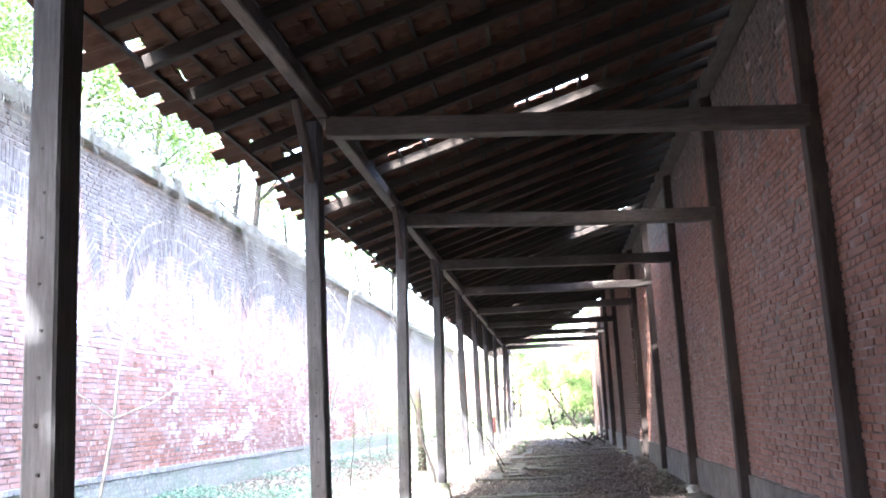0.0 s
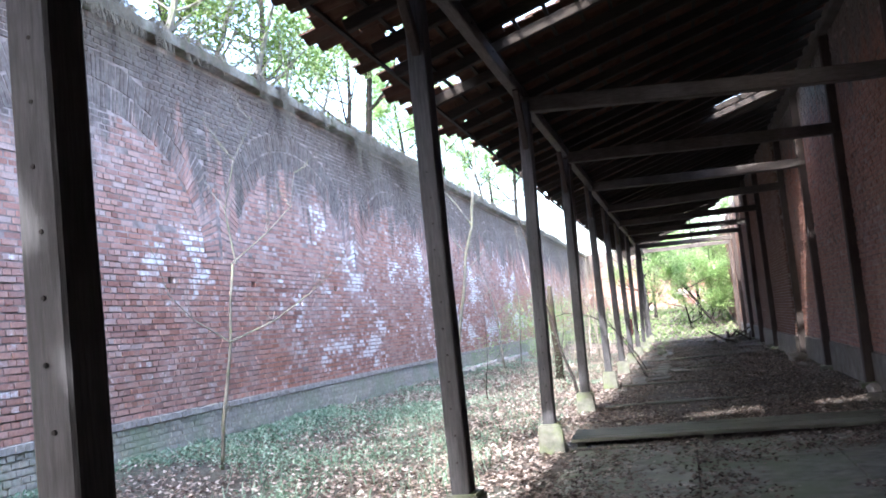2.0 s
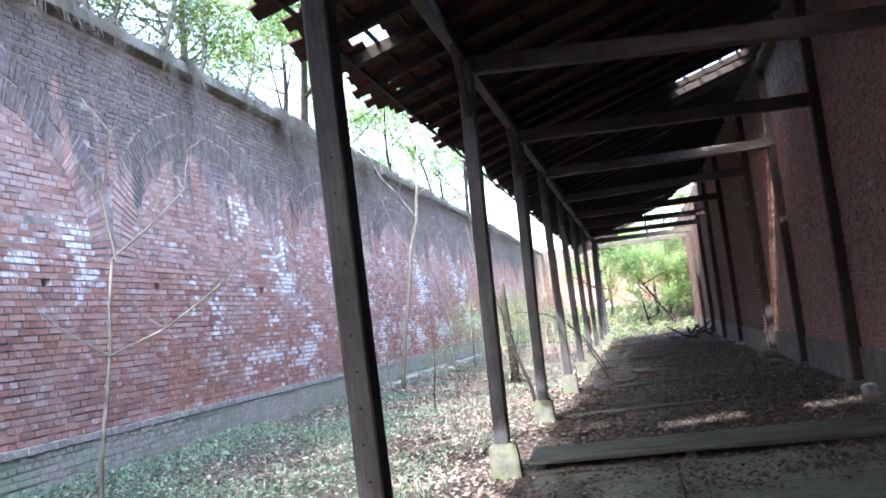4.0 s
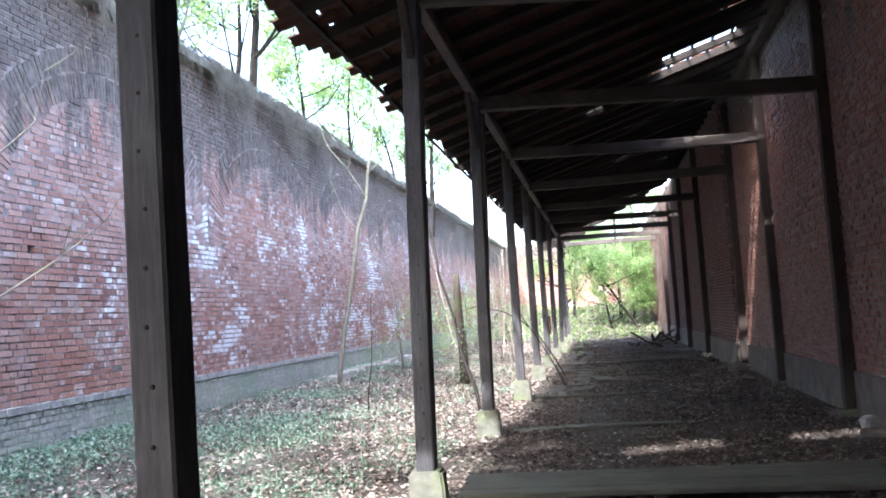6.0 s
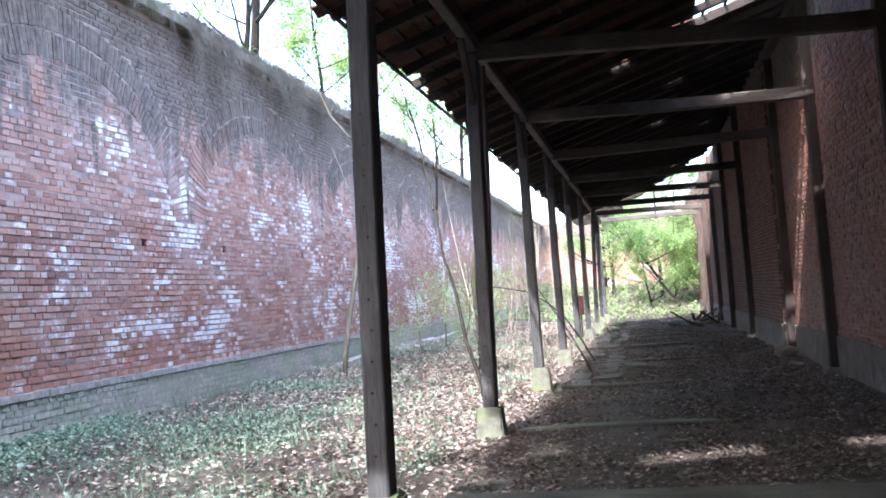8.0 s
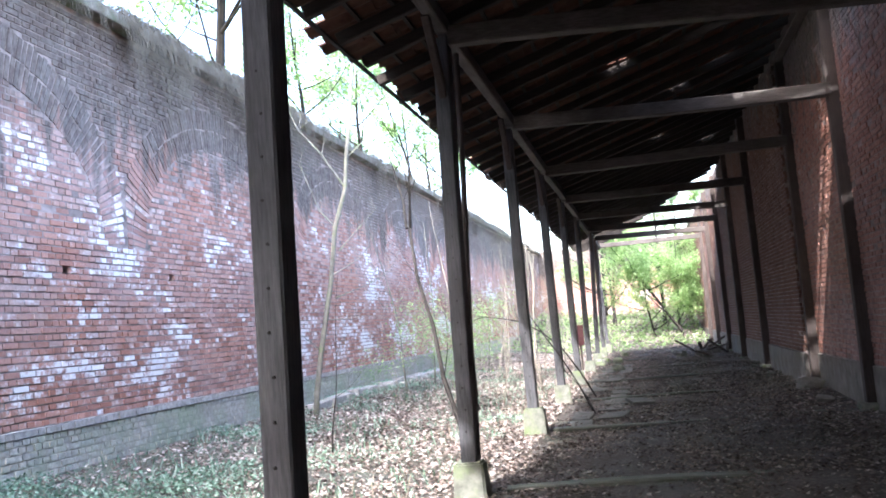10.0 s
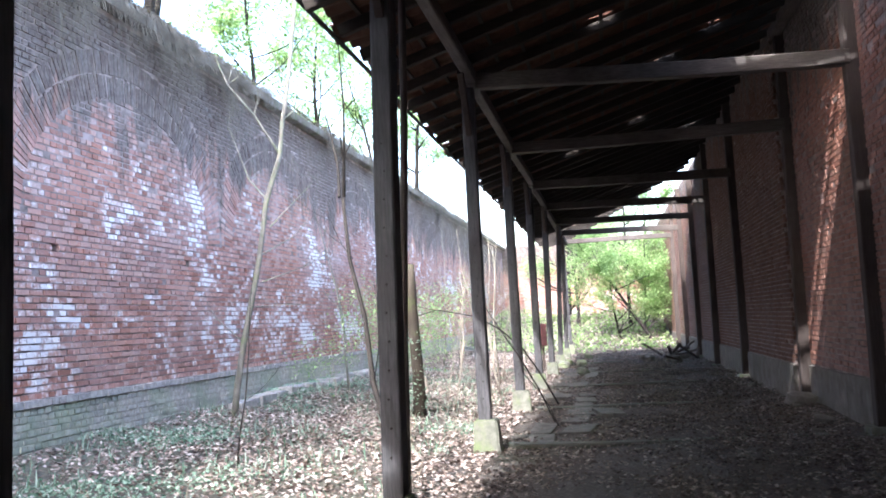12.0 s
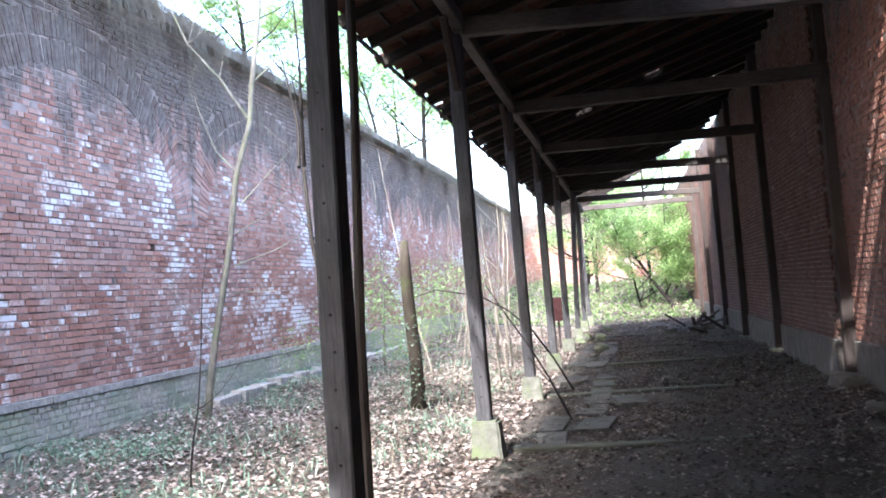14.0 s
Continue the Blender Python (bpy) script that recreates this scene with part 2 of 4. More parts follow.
def part(name, geo, material, parent=None, label="", smooth=False):
    """One mesh object, under a thing or on its own."""
    me = geo.mesh(name, smooth) if isinstance(geo, Geo) else geo
    if material and not me.materials:
        me.materials.append(material)
    ob = new(name, me)
    if parent is not None:
        ob.parent = parent
        ob.matrix_parent_inverse = Matrix.Identity(4)
    if label:
        ob["label"] = label
    return ob


def timber(geo, a, b, w, h, bend=0.006, chamfer=0.012, steps=None, up=(0, 0, 1), taper=0.0):
    """A sawn and weathered timber from a to b: chamfered, slightly bowed and uneven."""
    a, b = Vector(a), Vector(b)
    d = (b - a).normalized()
    up = Vector(up)
    if abs(d.dot(up)) > 0.95:
        up = Vector((0, 1, 0))
    s = d.cross(up).normalized()
    u = s.cross(d).normalized()
    n = steps or max(2, int((b - a).length / 0.6))
    c = chamfer
    ring = [(-w / 2 + c, -h / 2), (w / 2 - c, -h / 2), (w / 2, -h / 2 + c), (w / 2, h / 2 - c), (w / 2 - c, h / 2), (-w / 2 + c, h / 2), (-w / 2, h / 2 - c), (-w / 2, -h / 2 + c)]
    ph, ph2 = random.random() * 6.3, random.random() * 6.3
    vs, fs = [], []
    for i in range(n + 1):
        t = i / n
        off = s * math.sin(t * 3.1 + ph) * bend + u * math.sin(t * 4.3 + ph2) * bend
        p = a.lerp(b, t) + off
        for x, y in ring:
            j = 1 - taper * t + random.uniform(-0.015, 0.015)
            vs.append(p + s * x * j + u * y * j)
    for i in range(n):
        for j in range(8):
            fs.append((i * 8 + j, i * 8 + (j + 1) % 8, i * 8 + 8 + (j + 1) % 8, i * 8 + 8 + j))
    fs.append(tuple(reversed(range(8))))
    fs.append(tuple(range(n * 8, n * 8 + 8)))
    geo.add(vs, fs)
    return geo


def block(geo, lo, hi, c=0.012, jit=0.0):
    """A block with worn edges."""
    bm = bmesh.new()
    bmesh.ops.create_cube(bm, size=1)
    for v in bm.verts:
        v.co = Vector([l + (q + 0.5) * (g - l) + random.uniform(-jit, jit) for q, l, g in zip(v.co, lo, hi)])
    if c:
        bmesh.ops.bevel(bm, geom=list(bm.edges), offset=c, segments=2, affect="EDGES", profile=0.6)
    bm.verts.index_update()
    geo.add([v.co for v in bm.verts], [[v.index for v in f.verts] for f in bm.faces])
    bm.free()
    return geo


def tube(geo, pts, radii, sides=6):
    """A tapered tube through points."""
    vs, fs = [], []
    prev = None
    for i, p in enumerate(pts):
        d = (Vector(pts[min(i + 1, len(pts) - 1)]) - Vector(pts[max(i - 1, 0)])).normalized()
        ref = prev if prev is not None and abs(prev.dot(d)) < 0.9 else Vector((1, 0.2, 0.1)).normalized()
        s = (ref - d * ref.dot(d)).normalized()
        prev = s
        u = d.cross(s)
        for j in range(sides):
            ang = 2 * math.pi * j / sides
            vs.append(Vector(p) + (s * math.cos(ang) + u * math.sin(ang)) * radii[i])
    for i in range(len(pts) - 1):
        for j in range(sides):
            fs.append((i * sides + j, i * sides + (j + 1) % sides, (i + 1) * sides + (j + 1) % sides, (i + 1) * sides + j))
    fs.append(tuple(range((len(pts) - 1) * sides, len(pts) * sides)))
    fs.append(tuple(reversed(range(sides))))
    geo.add(vs, fs)


def grow(geo, rng, start, way, length, radius, depth, sides=6, spread=0.7, kids=3, wander=0.12, lift=0.15, tips=None):
    """A limb and, from it, smaller limbs. tips collects the ends, for leaves."""
    n = 5 if depth else 4
    pts, rad = [Vector(start)], [radius]
    d = Vector(way).normalized()
    for i in range(n):
        d = (d + Vector((rng.uniform(-1, 1), rng.uniform(-1, 1), rng.uniform(-0.6, 1) * 0.8)) * wander + Vector((0, 0, lift * 0.3))).normalized()
        pts.append(pts[-1] + d * length / n)
        rad.append(radius * (1 - 0.72 * (i + 1) / n))
    tube(geo, pts, rad, sides)
    if tips is not None and depth <= 1:
        tips.extend(pts[2:])
    if depth > 0:
        for k in range(kids):
            i = rng.randint(2, n - 1) if k else n - 1
            side = Vector((rng.uniform(-1, 1), rng.uniform(-1, 1), rng.uniform(-0.1, 0.5))).normalized()
            way2 = (d * (1 - spread) + side * spread).normalized()
            grow(geo, rng, pts[i], way2, length * rng.uniform(0.45, 0.7), rad[i] * 0.62, depth - 1, max(3, sides - 1), spread, kids, wander * 1.3, lift, tips)
    return pts


def leaf(geo, rng, p, size, droop=0.3):
    """One small folded leaf: two facets along the midrib."""
    d = Vector((rng.uniform(-1, 1), rng.uniform(-1, 1), rng.uniform(-droop - 0.4, 0.5))).normalized()
    s = d.cross(Vector((rng.uniform(-0.4, 0.4), rng.uniform(-0.4, 0.4), 1))).normalized() * size * 0.32
    up = s.cross(d).normalized() * size * 0.12
    p = Vector(p)
    geo.add([p, p + d * size * 0.5 + s + up, p + d * size, p + d * size * 0.5 - s + up], [(0, 1, 2), (0, 2, 3)])


# ---- plan ----
BAY = 4.464
COL_X, WALL_X, FAR_X = -2.02, 2.57, -6.69
EAVE_X, EAVE_Z, SLOPE = -3.22, 4.32, 0.312
BEAM_Z = 4.26


def column_y(k):
    return 14.87 + BAY * (k - 3) + (0.10 if k == 1 else 0.0)


def beam_z(k, right=False):
    """Middle of a tie beam; those near the start sag towards the wall."""
    low = {1: (0.12, 0.36), 2: (0.10, 0.36), 3: (0.10, 0.24), 4: (0.06, 0.10)}.get(k, (0.0, 0.0))
    return BEAM_Z + 0.13 - low[right] + 0.04 * max(0, k - 7)


WALL_POST_Y = {1: 5.95, 2: 10.55, 3: 15.3, 4: 19.85, 5: 24.3, 6: 28.3, 7: 33.3, 8: 38.2, 9: 42.8, 10: 47.2, 11: 51.2}
STEP_Y, WALL2_X = 28.45, 2.37
SLAB_Z = 0.034
HI = (-2, 12)


def roof_z(x):
    return EAVE_Z + SLOPE * (x - EAVE_X)


def ground_z(x, y):
    z = 0.0
    if x < -2.5:
        z += 0.42 * min(1.0, (-2.5 - x) / 4.0) ** 1.5
    rough = 0.3 if -2.0 < x < 2.6 and y < 14.8 else 1.0
    z += rough * (0.05 * noise.noise(Vector((x * 0.5, y * 0.5, 0))) + 0.02 * noise.noise(Vector((x * 2.1, y * 2.1, 3))))
    if y > 52:
        z += min(1.4, (y - 52) * 0.10)
    return z


# ---- ground ----
xs = [-400, -150, -60, -20, -10] + list(np.arange(-7.2, 3.3, 0.3)) + [8, 20, 60, 150, 400]
ys = [-400, -150, -60, -25] + list(np.arange(-13, 72, 0.4)) + [90, 130, 200, 400]
g = Geo()
g.v = [(x, y, ground_z(x, y) if -8 < x < 4 and -14 < y < 72 else 0.0 if y < 72 else 1.4) for y in ys for x in xs]
g.f = [(j * len(xs) + i, j * len(xs) + i + 1, (j + 1) * len(xs) + i + 1, (j + 1) * len(xs) + i) for j in range(len(ys) - 1) for i in range(len(xs) - 1)]
tagged(part("ground", g, M_GROUND, smooth=True), "bare earth ground covered with leaf litter and dust", "ground", kind="structure")


# ---- masonry ----
COURSE, LONG, SHORT, JOINT = 0.075, 0.25, 0.125, 0.010


def brick_geo(geo, face, out, y0, y1, z0, z1, proud, depth=0.03):
    """The seen part of one brick in a wall that lies across x; out is +1 or -1."""
    x1, x0 = face + out * proud, face - out * depth
    e = 0.005
    vs = [(x0, y0, z0), (x0, y1, z0), (x0, y1, z1), (x0, y0, z1),
          (x1, y0 + e, z0 + e), (x1, y1 - e, z0 + e), (x1, y1 - e, z1 - e), (x1, y0 + e, z1 - e)]
    fs = [(4, 5, 6, 7), (0, 1, 5, 4), (1, 2, 6, 5), (2, 3, 7, 6), (3, 0, 4, 7)]
    if out < 0:
        fs = [tuple(reversed(q)) for q in fs]
    geo.add(vs, fs)


def brick_courses(y0, y1, z0, z1):
    """Places of bricks, courses of headers and of stretchers in turn."""
    n = int((z1 - z0) / COURSE)
    for c in range(n):
        z = z0 + c * COURSE
        step = SHORT if c % 2 else LONG
        y = y0 - (0.0625 if c % 2 else (0.125 if c % 4 else 0.0))
        while y < y1:
            yield y + JOINT / 2, y + step - JOINT / 2, z + JOINT / 2, z + COURSE - JOINT / 2
            y += step


rngb = random.Random(5)


def wall(name, face, out, y0, y1, z0, z1, zb, zt, mat, label, near, recess=lambda y, z: (True, 0.0), pits=lambda y, z: 0.0012, holes=()):
    """A brick wall: core with mortar joints, and the bricks proud of it. near: the stretch whose bricks are single parts."""
    core = Geo()
    lo, hi = min(face, face - out * 0.7), max(face, face - out * 0.7)
    if holes:
        za, zc, half = PUTLOG_Z - 0.055, PUTLOG_Z + 0.055, 0.075
        block(core, (lo, y0, zb), (hi, y1, za), 0)
        block(core, (lo, y0, zc), (hi, y1, zt), 0)
        ends = [y0] + [v for h in holes for v in (h - half, h + half)] + [y1]
        for a, b in zip(ends[::2], ends[1::2]):
            block(core, (lo, a, za), (hi, b, zc), 0)
        block(core, (lo, y0 + 0.01, za), (lo + 0.25, y1 - 0.01, zc), 0)
    else:
        block(core, (lo, y0, zb), (hi, y1, zt), 0)
    root = tagged(part(name, core, M_MORTAR), label, "wall", kind="structure")
    rest, fill, singles = Geo(), Geo(), []
    for a, b, c, d in brick_courses(y0, y1, z0, z1):
        ok, inset = recess((a + b) / 2, (c + d) / 2)
        if not ok or rngb.random() < pits((a + b) / 2, c):
            continue
        proud = 0.012 - inset + rngb.uniform(-0.006, 0.006) - (0.006 if rngb.random() < 0.05 else 0)
        if near[0] < a < near[1] and near[2] < c < near[3] and len(singles) < 300:
            singles.append((a, b, c, d, proud))
        else:
            jz, jy = rngb.uniform(-0.003, 0.003), rngb.uniform(-0.006, 0.006)
            brick_geo(fill if inset > 0 else rest, face, out, a + jy, b + jy, c + jz, d + jz, proud)
    ob = part("brickwork", rest, mat, root)
    ob["kind"] = "stuff"
    if fill.v:
        ob = part("arch_infill", fill, M_FILL, root, "red brick infill under the blind arches")
        ob["kind"] = "stuff"
    shared = {}
    for a, b, c, d, proud in singles:
        key = round(b - a, 2)
        if key not in shared:
            q = Geo()
            w = b - a
            brick_geo(q, 0, out, -w / 2, w / 2, -(d - c) / 2, (d - c) / 2, 0.0, 0.04)
            shared[key] = q.mesh("brick")
        o = part("brick", shared[key], mat, root)
        o.location = (face + out * proud, (a + b) / 2, (c + d) / 2)
    return root


ARCH_PITCH, ARCH_Y, ARCH_Z, ARCH_A, ARCH_B, RING = 5.72, 18.55, 2.92, 2.40, 1.76, 0.62
PUTLOG = [14.28, 16.64, 20.13, 22.50, 25.86, 28.15, 31.50, 34.03, 37.4]
PUTLOG_Z = 2.63


def arch_cut(y, z):
    """Leave out the bricks where an arch ring or a putlog hole lies; infill under an arch is set back."""
    k = round((y - ARCH_Y) / ARCH_PITCH)
    dy = y - ARCH_Y - k * ARCH_PITCH
    for h in PUTLOG:
        if abs(y - h) < 0.085 and abs(z - PUTLOG_Z) < 0.06:
            return False, 0.0
    if z < ARCH_Z + 0.02:
        return True, 0.0
    inner = math.hypot(dy / (ARCH_A - 0.01), (z - ARCH_Z) / (ARCH_B - 0.01)) < 1
    outer = math.hypot(dy / (ARCH_A + RING + 0.02), (z - ARCH_Z) / (ARCH_B + RING + 0.02)) < 1
    return (inner or not outer), (0.006 if inner else 0.0)


west = wall("wall_west", FAR_X, 1, -14, 70, 0.86, 5.78, -0.3, 5.80, M_BRICK,
            "long red brick rampart wall with salt bloom, grey lichen and blind arches", (17.0, 20.4, 1.3, 2.6), arch_cut, holes=PUTLOG)
# arch rings: radial bricks on edge
ring = Geo()
for k in range(-5, 9):
    yc = ARCH_Y + k * ARCH_PITCH
    s, ang = 0.0, 0.03
    while ang < math.pi - 0.03:
        pace = math.hypot(ARCH_A * math.sin(ang), ARCH_B * math.cos(ang))
        step = 0.071 / pace
        mid = ang + step / 2
        nrm = Vector((0, math.cos(mid) / ARCH_A, math.sin(mid) / ARCH_B)).normalized()
        tan = Vector((0, nrm.z, -nrm.y))
        foot_pt = Vector((FAR_X, yc + ARCH_A * math.cos(mid), ARCH_Z + ARCH_B * math.sin(mid)))
        for lo, hi in ((0.0, 0.315), (0.325, RING)):
            p = 0.010 + rngb.uniform(-0.007, 0.006)
            lo, hi = lo + rngb.uniform(-0.012, 0.004), hi + rngb.uniform(-0.03, 0.008)
            if abs(nrm.y) > 0.05:
                hi = min(hi, (ARCH_PITCH / 2 - 0.045 - abs(foot_pt.y - yc)) / abs(nrm.y))
            if hi - lo < 0.05:
                continue
            wid = 0.031 + 0.005 * (lo > 0.1) + rngb.uniform(-0.002, 0.002)
            q, tw = [], rngb.uniform(-0.006, 0.006)
            for x, e in ((-0.03, 0.0), (p, 0.004)):
                for rr, sg in ((lo + e, 1), (lo + e, -1), (hi - e, -1), (hi - e, 1)):
                    q.append(foot_pt + Vector((x, 0, 0)) + nrm * rr + tan * (sg * (wid - e) + tw))
            if not any(abs(v.y - yc) > ARCH_PITCH / 2 for v in q):
                ring.add(q, [(4, 5, 6, 7), (0, 1, 5, 4), (1, 2, 6, 5), (2, 3, 7, 6), (3, 0, 4, 7)])
        ang += step
o = part("arch_ring", ring, M_RING, west, "radial brick arch rings stained grey")
o["kind"] = "stuff"
# plinth of the rampart: pale header course over a projecting base
base = Geo()
for a, b, c, d in brick_courses(-14, 70, 0.86 - 0.075 * 9, 0.86):
    if c > 0.78 and b - a > 0.2:
        for s in (0, 0.125):
            brick_geo(base, FAR_X + 0.07, 1, a + s, a + s + 0.115, c, d - 0.0, 0.014 + rngb.uniform(-0.005, 0.006), 0.09)
    else:
        brick_geo(base, FAR_X + 0.07, 1, a, b, c, d, 0.012 + rngb.uniform(-0.006, 0.006), 0.09)
o = part("plinth_bricks", base, M_BRICK_MOSS, west, "mossy projecting brick plinth")
o["kind"] = "stuff"
lip = Geo()
y = -14.0
while y < 70:
    L = 0.125
    block(lip, (FAR_X - 0.02, y, 0.862), (FAR_X + 0.105 + rngb.uniform(-0.012, 0.008), y + L - 0.008, 0.935 + rngb.uniform(-0.006, 0.006)), 0)
    y += L
o = part("plinth_ledge", lip, M_RUBBLE, west, "pale sloping header course capping the plinth")
o["kind"] = "stuff"
core = Geo()
block(core, (FAR_X - 0.1, -14, -0.3), (FAR_X + 0.07, 70, 0.85), 0)
part("plinth_core", core, M_BRICK_MOSS, west)
# coping slabs
y, k = -14.0, 0
while y < 70:
    L = rngb.uniform(1.3, 1.7)
    s = Geo()
    block(s, (FAR_X - 0.55, y, 5.805), (FAR_X + 0.20 + rngb.uniform(-0.015, 0.015), y + L - 0.012, 5.96 + rngb.uniform(-0.01, 0.01)), 0.02)
    part("coping_slab", s, M_COPING, west)
    y += L

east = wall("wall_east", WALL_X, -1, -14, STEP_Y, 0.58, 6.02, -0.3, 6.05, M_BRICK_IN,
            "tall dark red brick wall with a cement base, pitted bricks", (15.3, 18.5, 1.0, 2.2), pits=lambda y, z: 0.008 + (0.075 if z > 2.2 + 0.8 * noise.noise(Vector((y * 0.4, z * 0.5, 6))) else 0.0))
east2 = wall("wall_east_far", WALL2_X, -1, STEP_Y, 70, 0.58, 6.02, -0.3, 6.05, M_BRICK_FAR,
             "red brick wall in darkened colour, a little forward, with a cement base", (0, 0, 0, 0), pits=lambda y, z: 0.008)
for face, y0, y1, owner in ((WALL_X, -14.0, STEP_Y - 0.02, east), (WALL2_X, STEP_Y - 0.03, 70.0, east2)):
    y = y0
    pl = Geo()
    while y < y1:
        y2 = min(y + 4.0, y1)
        block(pl, (face - 0.045, y, -0.2), (face + 0.02, y2 - 0.01, 0.565 + rngb.uniform(-0.01, 0.01)), 0.012)
        y = y2
    part("cement_base", pl, M_RENDER, owner, "grey cement render base band")

end = Geo()
block(end, (-30, 70.0, -0.2), (20, 70.7, 6.0), 0)
north = tagged(part("wall_north", end, M_MORTAR), "sunlit brick wall closing the far end", "wall", kind="structure")
bw = Geo()
for a, b, c, d in brick_courses(-14, 8, 1.2, 6.0):
    bw.add([(a, 69.985, c), (b, 69.985, c), (b, 69.985, d), (a, 69.985, d), (a, 70.01, c), (b, 70.01, c), (b, 70.01, d), (a, 70.01, d)], [(0, 1, 2, 3), (0, 4, 5, 1), (3, 2, 6, 7), (0, 3, 7, 4), (1, 5, 6, 2)])
o = part("brickwork", bw, M_BRICK, north)
o["kind"] = "stuff"
back = Geo()
block(back, (-30, -14.7, -0.3), (20, -14.0, 5.4), 0)
tagged(part("wall_south", back, M_MORTAR), "plain brick wall behind the start of the walk", "wall", kind="structure")

# earth bank on the rampart
xs2 = [-7.12, -7.4, -7.8, -8.5, -9.5, -12, -18, -30, -60, -120]
ys2 = list(np.arange(-14, 70.1, 0.8)) + [90, 160]
ys2 = [-160, -60] + ys2


def bank_z(x, y):
    t = max(0.0, -7.1 - x)
    return 5.90 + min(2.6, 0.5 * t) + 0.14 * noise.noise(Vector((x * 0.8, y * 0.7, 9)))


g = Geo()
g.v = [(x, y, bank_z(x, y)) for y in ys2 for x in xs2]
g.f = [(j * len(xs2) + i + 1, j * len(xs2) + i, (j + 1) * len(xs2) + i, (j + 1) * len(xs2) + i + 1) for j in range(len(ys2) - 1) for i in range(len(xs2) - 1)]
tagged(part("earth_bank", g, M_EARTH, smooth=True), "grassy earth bank on top of the rampart", "bank", kind="structure")

# ---- posts, footings, beams ----
proto = new("timber_post")
tagged(proto, "weathered grey square timber post with a row of bolt holes", "post", "posts of the covered walk")
g = Geo()
timber(g, (0, 0, 0.34), (0, 0, BEAM_Z + 0.06), 0.145, 0.20, 0.008, 0.012, 9)
part("post_timber", g, M_WOOD_Z, proto)
for i in range(18):
    z = 0.62 + i * 0.20
    g = Geo()
    tube(g, [(-0.005 + 0.008 * math.sin(i * 2.1), -0.094, z), (-0.005 + 0.008 * math.sin(i * 2.1), -0.104, z)], [0.009, 0.007], 8)
    part("bolt", g, M_HOLE, proto, "dark rusted bolt head")
g = Geo()
timber(g, (0, -0.02, 3.7), (0, -0.62, BEAM_Z + 0.12), 0.07, 0.10, 0.003, 0.008, 4)
part("knee_brace", g, M_WOOD_DK, proto)
foot = Geo()
bm = bmesh.new()
bmesh.ops.create_cube(bm, size=1)
for v in bm.verts:
    wdt = 0.27 if v.co.z > 0 else 0.35
    v.co = Vector((v.co.x * wdt, v.co.y * wdt, -0.15 if v.co.z < 0 else 0.37))
bmesh.ops.subdivide_edges(bm, edges=list(bm.edges), cuts=3, use_grid_fill=True)
for v in bm.verts:
    v.co += Vector([noise.noise(v.co * 5 + Vector((q, 0, 0))) * 0.012 for q in (0, 7, 13)])
bmesh.ops.bevel(bm, geom=[e for e in bm.edges if e.calc_face_angle(0) > 1.0], offset=0.02, segments=2, affect="EDGES")
bm.verts.index_update()
foot.add([v.co for v in bm.verts], [[v.index for v in f.verts] for f in bm.faces])
bm.free()
foot_proto = tagged(part("concrete_footing", foot, M_CONCRETE), "tapered mossy concrete footing under a post", "footing", "footings of the covered walk")
leans = {10: (1.2, 1.5), 9: (-0.8, 2.5), 11: (0.4, -1.0), 8: (0.5, 0.6), 3: (0.2, 1.7), 4: (0.0, 1.3)}
SHIFT = {1: -0.125, 2: -0.045, 3: -0.035, 4: -0.06}
first = True
for k in range(*HI):
    y = column_y(k)
    rx, ry = leans.get(k, (rngb.uniform(-0.3, 0.3), rngb.uniform(-0.3, 0.3)))
    mp = pose(COL_X + SHIFT.get(k, 0.0), y, 0, rx, ry, rngb.uniform(-1.5, 1.5))
    mf = pose(COL_X + SHIFT.get(k, 0.0) + rngb.uniform(-0.015, 0.015), y, rngb.uniform(-0.03, 0.02), 0, 0, rngb.uniform(-4, 4))
    if first:
        proto.matrix_basis, foot_proto.matrix_basis, first = mp, mf, False
    else:
        copy_thing(proto, mp)
        copy_thing(foot_proto, mf)

